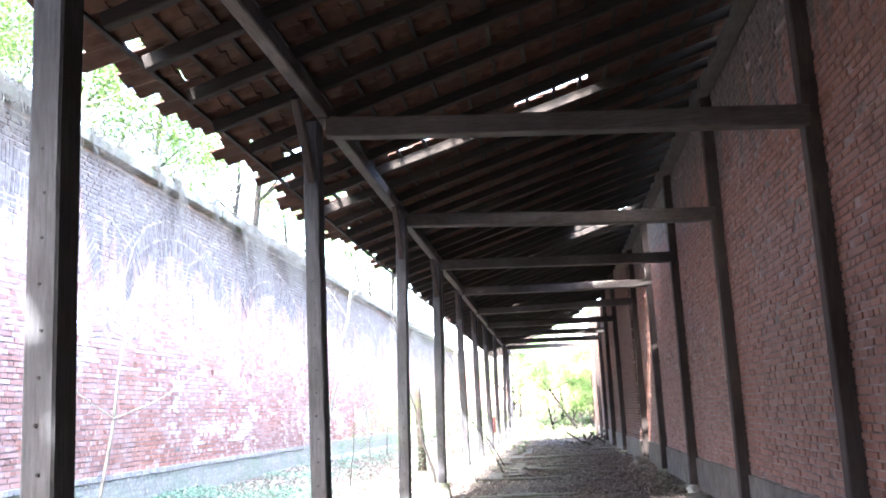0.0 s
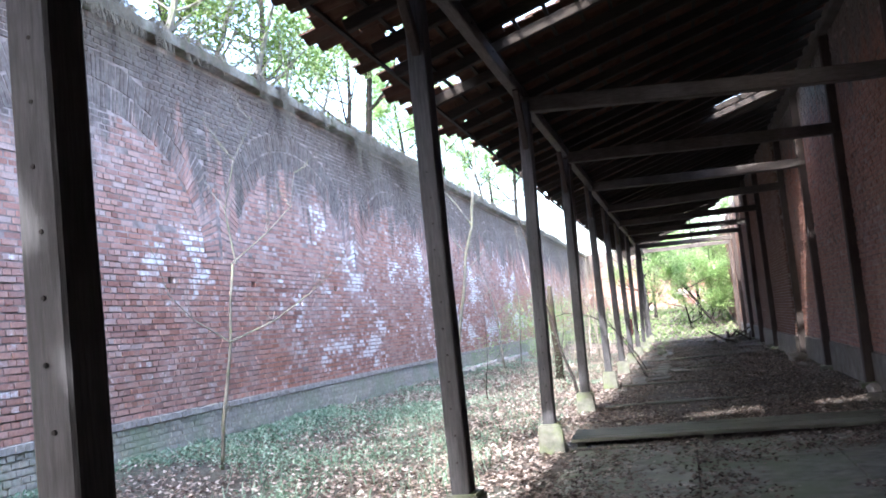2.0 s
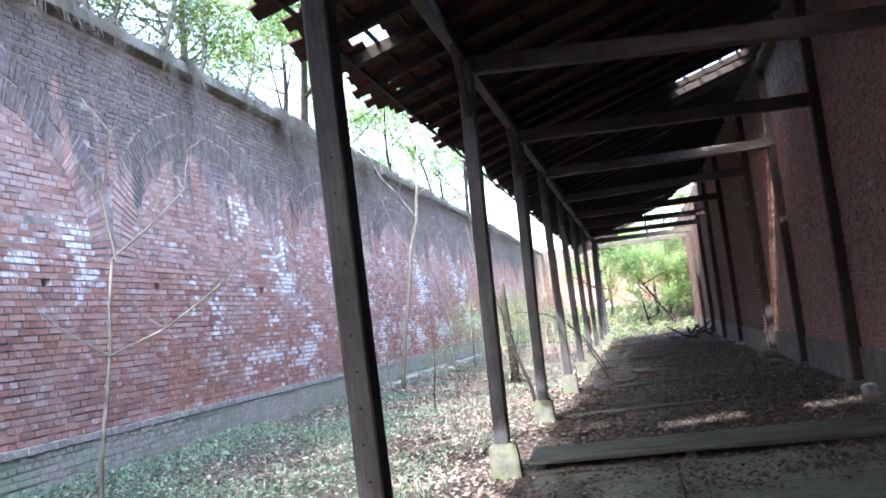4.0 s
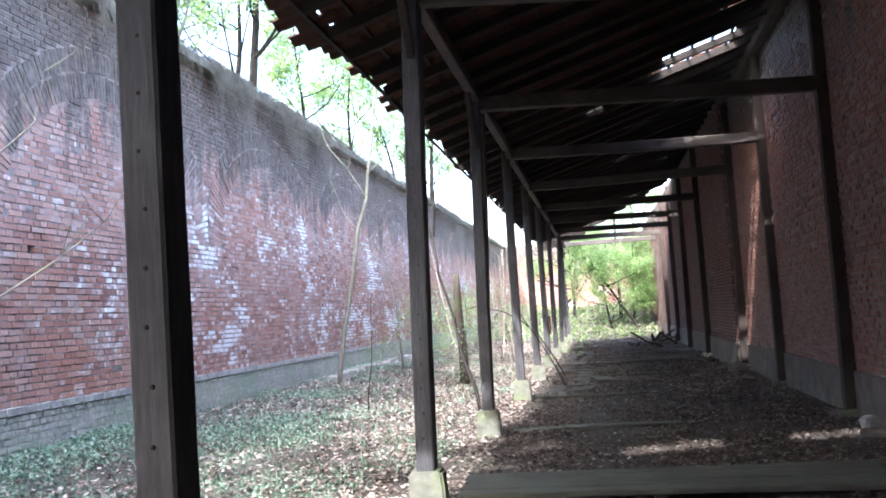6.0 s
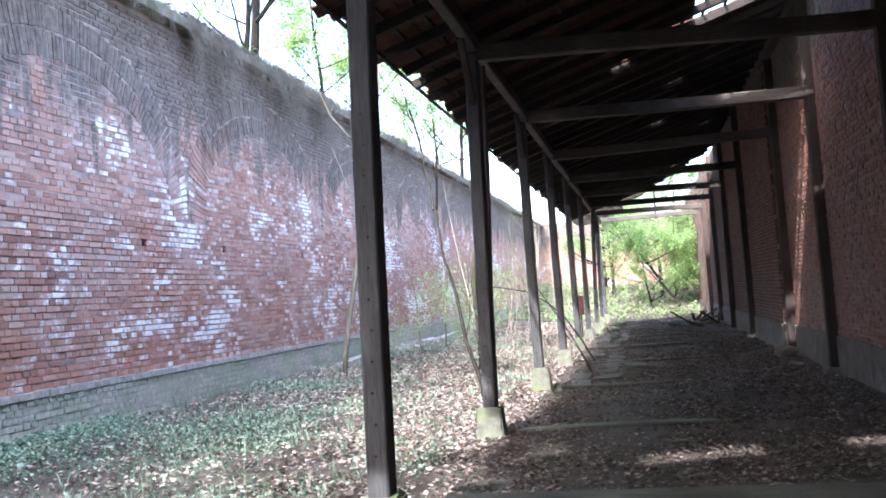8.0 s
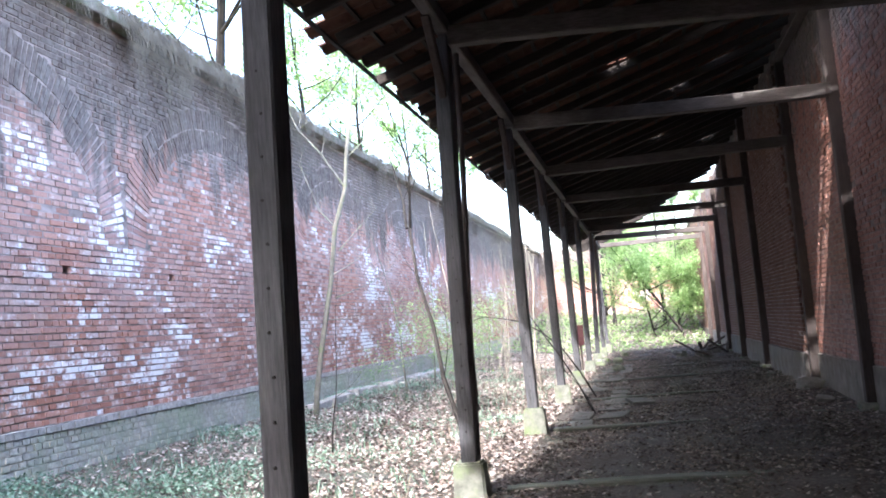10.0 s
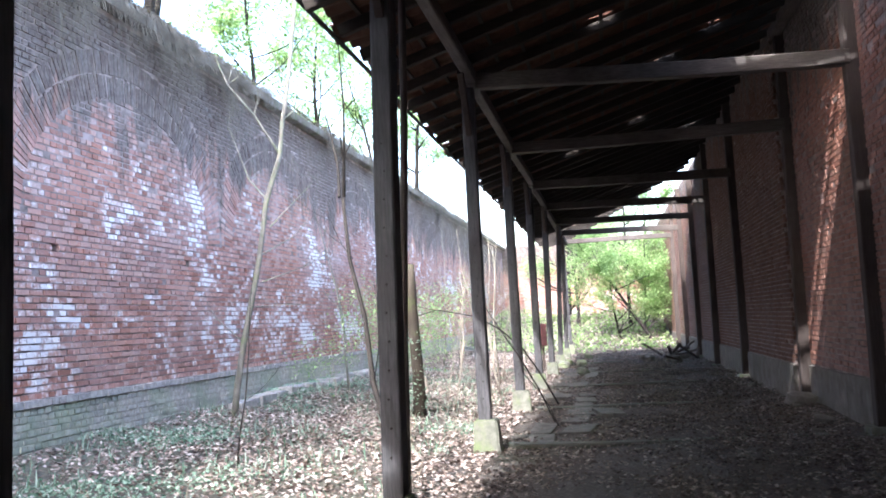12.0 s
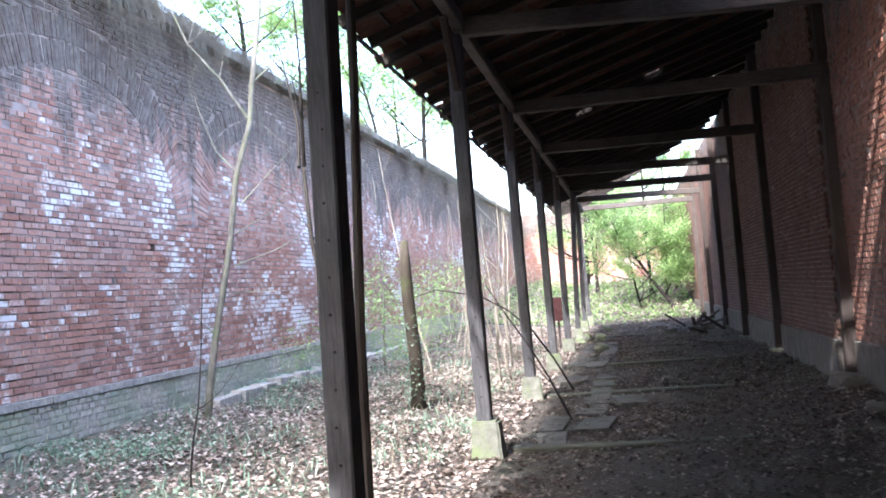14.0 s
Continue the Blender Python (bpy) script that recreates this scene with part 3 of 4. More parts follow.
for k in range(*HI):
    y = column_y(k)
    yw = WALL_POST_Y.get(k, y)
    g = Geo()
    wpx = (WALL_X if yw < STEP_Y else WALL2_X) - 0.09
    timber(g, (wpx, yw, 0.0), (wpx + 0.02, yw, roof_z(WALL_X) - 0.22), 0.17, 0.17, 0.012, 0.012, 10)
    tagged(part("wall_post", g, M_WOOD_DK), "dark timber post standing against the brick wall", "post", "wall posts")
    g = Geo()
    timber(g, (COL_X + 0.10, y, beam_z(k)), (wpx - 0.02, yw - 0.02, beam_z(k, True)), 0.15, 0.19, 0.012, 0.014, 9)
    tagged(part("tie_beam", g, M_WOOD_X), "long weathered tie beam from post to wall", "beam", "tie beams")
    g = Geo()
    block(g, (wpx - 0.17, yw - 0.17, -0.12), (wpx + 0.06, yw + 0.17, 0.10 + rngb.uniform(-0.05, 0.02)), 0.025, 0.012)
    tagged(part("pad_stone", g, M_CONCRETE), "low concrete pad under a wall post", "pad stone", "wall post pads")
    if k + 1 < HI[1]:
        g = Geo()
        timber(g, (COL_X + 0.07, y - 0.10, BEAM_Z + 0.17), (COL_X + 0.07, y + BAY - 0.12, BEAM_Z + 0.17), 0.12, 0.15, 0.008, 0.012, 8)
        plate = tagged(part("wall_plate", g, M_WOOD_Y), "grey timber plate bolted along the posts", "beam", "plates along the posts")
        for i in range(4):
            b = Geo()
            tube(b, [(COL_X + 0.128, y + 0.4 + i, BEAM_Z + 0.17), (COL_X + 0.140, y + 0.4 + i, BEAM_Z + 0.17)], [0.016, 0.012], 8)
            part("bolt", b, M_HOLE, plate)
        g = Geo()
        timber(g, (WALL_X - 0.12, y, roof_z(WALL_X - 0.12) - 0.17), (WALL_X - 0.12, y + BAY - 0.01, roof_z(WALL_X - 0.12) - 0.17), 0.18, 0.16, 0.01, 0.012, 6)
        if k < 9:
            tagged(part("ledger_beam", g, M_WOOD_Y), "ledger beam carrying the rafters along the wall", "beam", "ledgers along the wall")

# ---- roof ----
HOLES = [(-1.85, -0.9, 12.75, 13.45), (-0.1, 0.85, 12.75, 13.35), (-2.75, -2.40, 13.7, 14.2), (-2.75, -2.45, 11.85, 12.1),
         (0.75, 1.9, 22.6, 23.9), (1.5, 1.8, 34.7, 35.0), (0.8, 1.3, 44.3, 44.8)]
CHINKS = [(0.09, 23.35), (-0.42, 24.45), (-1.67, 23.2), (1.13, 27.0), (0.62, 27.8), (0.5, 23.7), (1.73, 21.3), (1.6, 36.6), (-1.6, 33.5),
          (-0.79, 40.9), (0.95, 45.8), (0.4, 31.6), (-1.0, 32.3), (0.9, 36.7), (-0.5, 37.4), (-1.5, 40.2), (0.2, 40.8), (1.0, 42.0), (-0.9, 43.5), (0.3, 46.1)]


def roof_end(x):
    return 50.2 - max(0.0, x + 1.2) * 2.6


TL, TW, THK = 0.345, 0.245, 0.016
ca = math.cos(math.atan(SLOPE))
root = tagged(new("tiled_roof"), "lean-to roof of old clay tiles with gaps and slipped tiles", "roof")
tile_rest = Geo()


def tile_geo(geo, x0, x1, y, w, lift=0.0, skew=0.0):
    """One pantile: a shallow S across, lapping over the row below."""
    n = 5
    vs, fs = [], []
    for x, dz in ((x0, 0.030), (x1, 0.004)):
        for side in (0, 1):
            for i in range(n + 1):
                t = i / n
                prof = 0.022 * math.sin(t * 2 * math.pi)
                vs.append((x, y + (t - 0.5) * w + skew * (x - x0), roof_z(x) + 0.05 + dz + prof + lift - side * THK))
    r = n + 1
    for i in range(n):
        fs.append((i, 2 * r + i, 2 * r + i + 1, i + 1))
        fs.append((r + i + 1, 3 * r + i + 1, 3 * r + i, r + i))
        fs.append((i + 1, r + i + 1, r + i, i))
        fs.append((2 * r + i, 3 * r + i, 3 * r + i + 1, 2 * r + i + 1))
    fs.append((0, r, 3 * r, 2 * r))
    fs.append((r - 1, 3 * r - 1, 4 * r - 1, 2 * r - 1))
    geo.add(vs, fs)


rngt = random.Random(11)
rows = int((WALL_X + 0.1 - EAVE_X) / (TL * ca)) + 1
count = 0
shared_tile = {}
for r in range(rows):
    x0 = EAVE_X + r * TL * ca
    x1 = x0 + TL * ca + 0.075
    for c in range(int(60 / TW)):
        y = -13.5 + c * TW
        xc = x0 + 0.17
        if y > roof_end(xc) + rngt.uniform(-0.5, 0.5):
            continue
        if any(a < xc < b and p < y < q for a, b, p, q in HOLES):
            continue
        if r == 0 and rngt.random() < (0.22 if 11.3 < y < 15 else 0.04):
            continue
        w, sk, dx = TW + 0.045, rngt.uniform(-0.03, 0.03), rngt.uniform(-0.02, 0.012)
        if r == 0:
            dx += rngt.choice([0, 0, 0.04, -0.05, -0.09, 0.06]) + 0.24 * min(1.0, max(0.0, (y - 15.5) / 4.0))
            dx += 0.22 * noise.noise(Vector((y * 0.9, 5.0, 0))) + 0.12 * noise.noise(Vector((y * 3.1, 9.0, 0)))
            sk *= 3.0
        if any(math.hypot(a - xc, b - y) < 0.17 for a, b in CHINKS):
            w, sk = TW - 0.11, rngt.choice([-0.15, 0.15])
        if 2 <= r <= 8 and 9.5 < y < 18.0 and count < 300 and w > TW and (c + r) % 2 == 0:
            if not shared_tile:
                q = Geo()
                tile_geo(q, EAVE_X, EAVE_X + TL * ca + 0.075, 0, TW + 0.045)
                shared_tile[0] = q.mesh("roof_tile")
            o = part("roof_tile", shared_tile[0], M_TILE, root)
            o.location = (x0 - EAVE_X + dx, y, roof_z(x0) - EAVE_Z + SLOPE * dx + rngt.uniform(0, 0.004))
            count += 1
        else:
            tile_geo(tile_rest, x0 + dx, x1 + dx, y, w, rngt.uniform(0, 0.005), sk)
o = part("roof_tiles", tile_rest, M_TILE, root)
o["kind"] = "stuff"
for r in range(rows + 1):
    x = EAVE_X + 0.22 + r * TL * ca
    if x > WALL_X:
        continue
    g = Geo()
    timber(g, (x, -13.6, roof_z(x) + 0.020), (x, roof_end(x) + rngt.uniform(-0.2, 0.6), roof_z(x) + 0.020), 0.045, 0.03, 0.006, 0.004, 50)
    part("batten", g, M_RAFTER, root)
y = -13.3
while y < 51:
    xr = min(WALL_X - 0.03, -1.2 + (50.2 - y) / 2.6 + rngt.uniform(-0.3, 0.2)) if y > 40 else WALL_X - 0.03
    g = Geo()
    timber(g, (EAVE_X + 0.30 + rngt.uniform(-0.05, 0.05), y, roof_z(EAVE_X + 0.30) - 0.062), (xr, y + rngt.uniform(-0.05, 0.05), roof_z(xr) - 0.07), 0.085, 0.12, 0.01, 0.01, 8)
    tagged(part("rafter", g, M_RAFTER), "sawn rafter, coloured dark for the shade under the roof tiles", "rafter", "rafters of the lean-to roof")
    y += 0.79 + rngt.uniform(-0.03, 0.03)


# ---- floor of the walk ----
rngf = random.Random(21)
M_PAVE = plain("dusty_slab", [(0.3, (0.075, 0.07, 0.06)), (0.7, (0.19, 0.18, 0.16))], 7)
M_OLD_FLOOR = plain("mossy_dusty_concrete", [(0.3, (0.10, 0.10, 0.085)), (0.7, (0.27, 0.265, 0.23))], 6, second=(1.2, (0.15, 0.175, 0.115), 0.42, 0.66))
for i in range(9):
    for j in range(3):
        a, b = -1.72 + j * 1.37, 2.3 + i * 1.38
        g = Geo()
        block(g, (-0.675, -0.68, -0.06), (0.675, 0.68, 0.0), 0.012, 0.006)
        o = tagged(part("floor_slab", g, M_OLD_FLOOR), "mossy dusty concrete floor slab strewn with leaves", "floor slab", "floor slabs", kind="structure")
        o.matrix_basis = pose(a + 0.685, b + 0.68, SLAB_Z + rngf.uniform(-0.004, 0.004), rngf.uniform(-0.25, 0.25), rngf.uniform(-0.25, 0.25), 0)
deck = tagged(new("board_deck"), "low deck of mossy boards lying across the walk", "deck")
for i in range(5):
    g = Geo()
    y = 14.98 + i * 0.205
    timber(g, (COL_X + 0.17 + rngf.uniform(-0.02, 0.05), y, 0.115 + rngf.uniform(-0.008, 0.008)), (1.75 + rngf.uniform(-0.25, 0.2), y + rngf.uniform(-0.02, 0.03), 0.09), 0.195, 0.045, 0.004, 0.006, 9)
    part("board", g, M_BOARD, deck)
for x in (-1.7, -0.2, 1.3):
    g = Geo()
    timber(g, (x, 14.95, 0.035), (x, 15.95, 0.035), 0.10, 0.10, 0.004, 0.008, 3)
    part("bearer", g, M_BOARD, deck)
for k in range(0, 11):
    g = Geo()
    y = column_y(k) + (0.28 if k != 3 else -0.14)
    timber(g, (COL_X + 0.22, y, -0.022), (1.2 + rngf.uniform(-1.2, 0.7), y + rngf.uniform(-0.1, 0.25), -0.05), 0.20, 0.14, 0.012, 0.016, 9)
    tagged(part("floor_sleeper", g, M_BOARD), "half-buried old timber sleeper across the floor", "sleeper", "floor sleepers")
y = 24.6
while y < 40:
    L = rngf.uniform(0.7, 1.3)
    for c in (0, 1):
        if rngf.random() < 0.25:
            continue
        w = rngf.uniform(0.30, 0.42)
        g = Geo()
        block(g, (-w / 2, -L / 2 + 0.03, -0.05), (w / 2, L / 2 - 0.03, 0.02), 0.008, 0.012)
        o = tagged(part("paving_slab", g, M_PAVE), "worn dusty concrete slab along the walk edge", "paving slab", "paving slabs")
        o.matrix_basis = pose(-1.50 + c * 0.46 + rngf.uniform(-0.05, 0.05), y + rngf.uniform(-0.1, 0.1), 0.002, rngf.uniform(-1.5, 1.5), rngf.uniform(-3, 3), rngf.uniform(-5, 5))
    y += L + 0.02
SLAB_RUNS = [(-1.6, 30.5, 0.9, 0.14), (-1.2, 33.0, 1.1, -0.06), (-0.6, 27.4, 0.8, 0.2)]
for x, y, L, a in SLAB_RUNS:
    g = Geo()
    block(g, (-0.18, -L / 2, -0.04), (0.18, L / 2, 0.05), 0.012, 0.015)
    o = tagged(part("paving_slab", g, M_PAVE), "long concrete edging slab lying on the floor", "paving slab", "paving slabs")
    o.matrix_basis = pose(x, y, 0.01, 0, 1.5, math.degrees(a))


def stone(name, x, y, z, sx, sy, sz, mat, label, cat, grp, turn=0.0):
    """A rough broken lump."""
    bm = bmesh.new()
    bmesh.ops.create_icosphere(bm, subdivisions=2, radius=1)
    for v in bm.verts:
        d = v.co.normalized()
        m = max(abs(d.x), abs(d.y), abs(d.z))
        d = d / m * 0.75 + d * 0.25
        d *= 1 + 0.22 * noise.noise(d * 1.7 + Vector((x * 3, y * 3, 0)))
        v.co = Vector((d.x * sx, d.y * sy, d.z * sz))
    g = Geo()
    bm.verts.index_update()
    g.add([v.co for v in bm.verts], [[v.index for v in f.verts] for f in bm.faces])
    bm.free()
    o = tagged(part(name, g, mat), label, cat, grp)
    o.matrix_basis = pose(x, y, z, rngf.uniform(-15, 15), rngf.uniform(-15, 15), turn)
    return o


stone("rubble_block", 2.16, 17.85, 0.16, 0.075, 0.09, 0.09, M_RUBBLE, "pale broken masonry block by the wall", "rubble", "rubble by the wall", 20)
stone("rubble_block", 2.25, 17.8, 0.05, 0.16, 0.2, 0.07, M_RENDER, "grey broken masonry block by the wall", "rubble", "rubble by the wall", 50)
for i in range(34):
    y = rngf.uniform(9, 40)
    s = rngf.uniform(0.03, 0.09)
    stone("rubble_piece", 2.45 - abs(rngf.gauss(0, 0.35)), y, s * 0.4, s, s * rngf.uniform(0.8, 1.5), s * 0.7, M_RENDER, "small grey chip of broken masonry", "rubble", "rubble by the wall", rngf.uniform(0, 90))
stone("pad_block", 2.24, 27.6, 0.08, 0.20, 0.24, 0.13, M_RENDER, "rough concrete block at the foot of a wall post", "concrete block", "", 5)
for i in range(26):
    y = rngf.uniform(27.5, 36)
    stone("fallen_brick", FAR_X + 0.25 + abs(rngf.gauss(0, 0.18)), y, 0.42 + rngf.uniform(-0.03, 0.05), 0.07, 0.12, 0.05, M_RUBBLE, "whitened fallen brick at the rampart foot", "brick", "fallen bricks", rngf.uniform(0, 180))

y = 26.9
while y < 38:
    L = rngf.uniform(0.35, 0.8)
    g = Geo()
    block(g, (-0.12, -L / 2, -0.2), (0.12, L / 2 - 0.02, 0.09), 0.02, 0.02)
    o = tagged(part("kerb_stone", g, M_RUBBLE), "pale weathered kerb stone at the rampart foot", "kerb stone", "kerb stones")
    o.matrix_basis = pose(FAR_X + 0.42 + rngf.uniform(-0.03, 0.03), y, ground_z(FAR_X + 0.42, y) + 0.03 + rngf.uniform(-0.03, 0.02), 0, rngf.uniform(-4, 4), rngf.uniform(-4, 4))
    y += L

# debris by the far wall posts
for i in range(9):
    g = Geo()
    x0, y0 = 1.5 + rngf.uniform(-0.6, 0.6), 42.5 + rngf.uniform(-2, 2.5)
    timber(g, (x0, y0, 0.08), (x0 + rngf.uniform(-0.9, 0.9), y0 + rngf.uniform(-1, 1), 0.12 + rngf.uniform(0, 0.5)), 0.09, 0.06, 0.004, 0.008, 3)
    tagged(part("fallen_timber", g, M_WOOD_DK), "dark broken timber lying on the floor", "timber", "fallen timbers")
for i in range(7):
    stone("rubble_lump", rngf.uniform(0.4, 1.9), rngf.uniform(40, 50), 0.08, rngf.uniform(0.1, 0.22), 0.16, 0.12, M_RENDER, "dark rubble lump on the walk floor", "rubble", "rubble far down the walk", rngf.uniform(0, 90))
for i in range(6):
    stone("rubble_lump", rngf.uniform(-2.0, -1.2), rngf.uniform(36, 48), 0.08, rngf.uniform(0.1, 0.18), 0.16, 0.11, M_CONCRETE, "mossy rubble lump at the walk edge", "rubble", "rubble far down the walk", rngf.uniform(0, 90))

# pole beside a post, leaning sticks
g = Geo()
tube(g, [(-2.09, 19.75, 0.02), (-2.05, 19.75, 1.5), (-1.975, 19.77, 3.0), (-1.93, 19.76, 4.3)], [0.03, 0.03, 0.029, 0.028], 8)
tagged(part("support_pole", g, M_WOOD_DK), "thin dark pole propped beside a post", "pole")
STICKS = [((-1.36, 26.3, 0.02), (-2.3, 26.6, 1.75), 0.013), ((-1.30, 25.9, 0.02), (-1.8, 26.4, 0.8), 0.009)]
for a, b, r in STICKS:
    g = Geo()
    a, b = Vector(a), Vector(b)
    pts = [a.lerp(b, t) + Vector((0.03 * math.sin(t * 5), 0.03 * math.cos(t * 4), 0.05 * math.sin(t * 3.1))) for t in (0, 0.25, 0.5, 0.75, 1.0)]
    tube(g, pts, [r, r * 0.95, r * 0.85, r * 0.75, r * 0.55], 7)
    tagged(part("leaning_stick", g, M_BARK_DK), "dead branch leaning out of the walk", "stick", "leaning sticks")

cane = [(-1.45, 29.05, 0.02), (-1.72, 29.0, 0.55), (-2.0, 28.9, 1.0), (-2.35, 28.8, 1.35), (-2.75, 28.7, 1.6), (-3.4, 28.5, 1.75), (-3.95, 28.3, 1.6)]
g = Geo()
tube(g, cane, [0.016, 0.015, 0.014, 0.013, 0.012, 0.009, 0.006], 6)
rng = random.Random(91)
for q in cane[2:]:
    grow(g, rng, q, (rng.uniform(-1, 0.3), rng.uniform(-0.5, 0.5), rng.uniform(0, 1)), rng.uniform(0.3, 0.6), 0.006, 1, 4, 0.5, 2, 0.2, 0.1)
tagged(part("bramble_cane", g, M_BARK_DK), "long bare bramble cane arching out of the ditch", "cane")

# small red box on a stake
box = tagged(new("red_box"), "small faded red metal box on a stake", "box")
g = Geo()
block(g, (-0.12, -0.07, 0.75), (0.12, 0.07, 1.35), 0.015)
part("box_body", g, plain("faded_red_paint", [(0.3, (0.035, 0.014, 0.015)), (0.7, (0.07, 0.028, 0.028))], 8), box)
g = Geo()
timber(g, (0, 0.1, 0.0), (0, 0.1, 1.3), 0.06, 0.05, 0.002, 0.006, 3)
part("stake", g, M_WOOD_DK, box)
box.matrix_basis = pose(-2.30, 38.3, 0)

# ---- ditch plants ----


def sapling(seed, base, way, height, radius, mat, label, kids=4, depth=2, spread=0.55, name="bare_sapling", bend=None):
    rng = random.Random(seed)
    root = tagged(new(name), label, "tree")
    root.location = base
    g = Geo()
    pts, rad, p, d = [Vector((0, 0, -0.1))], [radius * 1.25], Vector((0, 0, -0.1)), Vector(way).normalized()
    n = 9
    for i in range(n):
        d = (d + Vector((rng.uniform(-1, 1), rng.uniform(-1, 1), 0.5)) * 0.10 + (Vector(bend) * 0.06 if bend else Vector())).normalized()
        p = p + d * height / n
        pts.append(p.copy())
        rad.append(radius * (1 - 0.85 * (i + 1) / n))
    tube(g, pts, rad, 8)
    part("trunk", g, mat, root, smooth=True)
    for k in range(kids):
        tw = Geo()
        i = 3 + int(k * (n - 4) / max(1, kids - 1)) if kids > 1 else 5
        side = Vector((rng.uniform(-1, 1), rng.uniform(-1, 1), rng.uniform(0.3, 0.9))).normalized()
        grow(tw, rng, pts[i], side, height * rng.uniform(0.16, 0.32), rad[i] * 0.5, depth, 5, spread, 3, 0.16, 0.25)
        part("branch", tw, mat, root)
    return root




def branched(name, label, base, mat, trunk, limbs, r0, seed, side=(1, 0, 0)):
    """A bare young tree from its drawn lines: each line goes sideways and up in metres; limbs carry small twigs."""
    rng = random.Random(seed)
    side = Vector(side).normalized()
    root = tagged(new(name), label, "tree")
    root.location = base

    def line(pts):
        return [side * h + Vector((rng.uniform(-0.04, 0.04), rng.uniform(-0.04, 0.04), z)) for h, z in pts]

    g = Geo()
    p = line(trunk)
    tube(g, p, [r0 * (1.1 - 0.55 * i / (len(p) - 1)) for i in range(len(p))], 8)
    part("trunk", g, mat, root, smooth=True)
    for pts, r in limbs:
        g = Geo()
        p = line(pts)
        tube(g, p, [r * (1 - 0.75 * i / (len(p) - 1)) for i in range(len(p))], 6)
        for q in p[1:]:
            for _ in range(2):
                grow(g, rng, q, (rng.uniform(-1, 1), rng.uniform(-1, 1), rng.uniform(0.1, 1)), rng.uniform(0.25, 0.6), r * 0.35, 1, 4, 0.5, 2, 0.2, 0.2)
        part("branch", g, mat, root)
    return root


branched("bare_sapling", "dark crooked leafless sapling with a forked top", (-2.25, 20.3, 0.02), M_BARK_DK,
         [(0.02, -0.1), (-0.35, 0.45), (-0.80, 1.0), (-1.25, 1.6), (-1.70, 2.2), (-1.95, 2.85)],
         [([(-1.95, 2.85), (-2.3, 3.25), (-2.5, 3.7), (-3.1, 4.2)], 0.017), ([(-1.95, 2.85), (-1.75, 3.2), (-1.65, 3.7), (-1.8, 4.4)], 0.019),
          ([(-0.80, 1.0), (-0.5, 1.3), (-0.4, 1.6)], 0.007), ([(-1.70, 2.2), (-2.2, 2.4), (-2.7, 2.7)], 0.008)], 0.029, 14, (0.45, -0.89, 0))
branched("bare_sapling", "thin pale leafless sapling with forked twigs", (-5.60, 13.2, 0.28), M_BARK,
         [(0.0, -0.1), (0.05, 0.5), (0.12, 1.0), (0.24, 1.45), (0.28, 1.9), (0.32, 2.35)],
         [([(0.24, 1.45), (-0.2, 1.75), (-0.45, 2.05), (-0.55, 2.5)], 0.011), ([(0.24, 1.45), (0.75, 1.65), (1.2, 1.95), (1.5, 2.2)], 0.012),
          ([(0.32, 2.35), (0.30, 3.0), (0.42, 3.6), (0.66, 4.05)], 0.013), ([(0.32, 2.35), (0.75, 2.7), (1.05, 3.0), (1.15, 3.4)], 0.012),
          ([(0.42, 3.6), (0.2, 3.9), (0.12, 4.1)], 0.008)], 0.024, 25, (0.87, 0.5, 0))
branched("bare_sapling", "slender pale leafless sapling before the brick rampart", (-5.85, 25.4, 0.26), M_BARK,
         [(0.0, -0.12), (0.06, 0.5), (0.19, 1.1), (0.30, 1.65), (0.48, 2.28), (0.61, 3.17), (0.78, 3.85), (0.86, 4.34), (0.97, 5.03), (1.12, 5.9), (1.2, 6.8)],
         [([(0.80, 3.9), (0.45, 4.45), (0.1, 4.9), (-0.1, 5.4)], 0.022), ([(0.62, 3.2), (0.35, 3.5), (0.2, 4.0), (0.05, 4.3)], 0.014),
          ([(0.60, 2.8), (0.95, 3.15), (1.35, 3.5)], 0.014), ([(0.5, 2.4), (0.98, 2.65), (1.22, 2.95)], 0.012),
          ([(0.45, 2.0), (1.1, 2.2), (1.5, 2.4)], 0.011), ([(0.30, 1.65), (0.8, 1.65), (1.3, 1.62)], 0.009),
          ([(0.18, 1.15), (-0.15, 1.5), (-0.3, 1.8)], 0.009), ([(0.86, 4.34), (1.15, 4.65), (1.45, 5.0)], 0.014), ([(0.95, 5.0), (0.7, 5.5), (0.65, 6.0)], 0.012),
          ([(1.1, 5.8), (1.45, 6.2), (1.6, 6.7)], 0.012), ([(0.12, 0.8), (0.45, 1.0), (0.62, 1.35)], 0.007)], 0.047, 29, (0.9, 0.43, 0))
sapling(36, (-4.36, 22.0, 0.12), (0.02, 0.0, 1), 2.5, 0.011, M_BARK_DK, "thin dark sapling shoot", 3)
for i in range(16):
    rng = random.Random(100 + i)
    sapling(200 + i, (rng.uniform(-6.0, -3.0), 30.5 + i * 1.25, 0.15), (rng.uniform(-0.2, 0.2), rng.uniform(-0.2, 0.2), 1), rng.uniform(2.4, 5.0), rng.uniform(0.014, 0.035), rng.choice([M_TWIG, M_BARK]), "tangled leafless young growth in the ditch", 7)

for i in range(20):
    rng = random.Random(150 + i)
    sapling(260 + i, (rng.uniform(-5.5, -2.7), 28.6 + i * 0.95, 0.1), (rng.uniform(-0.35, 0.35), rng.uniform(-0.3, 0.3), 1), rng.uniform(1.6, 3.4), rng.uniform(0.010, 0.02), M_TWIG, "dry bramble and bare shoots in the ditch", 6, name="bare_shrub")

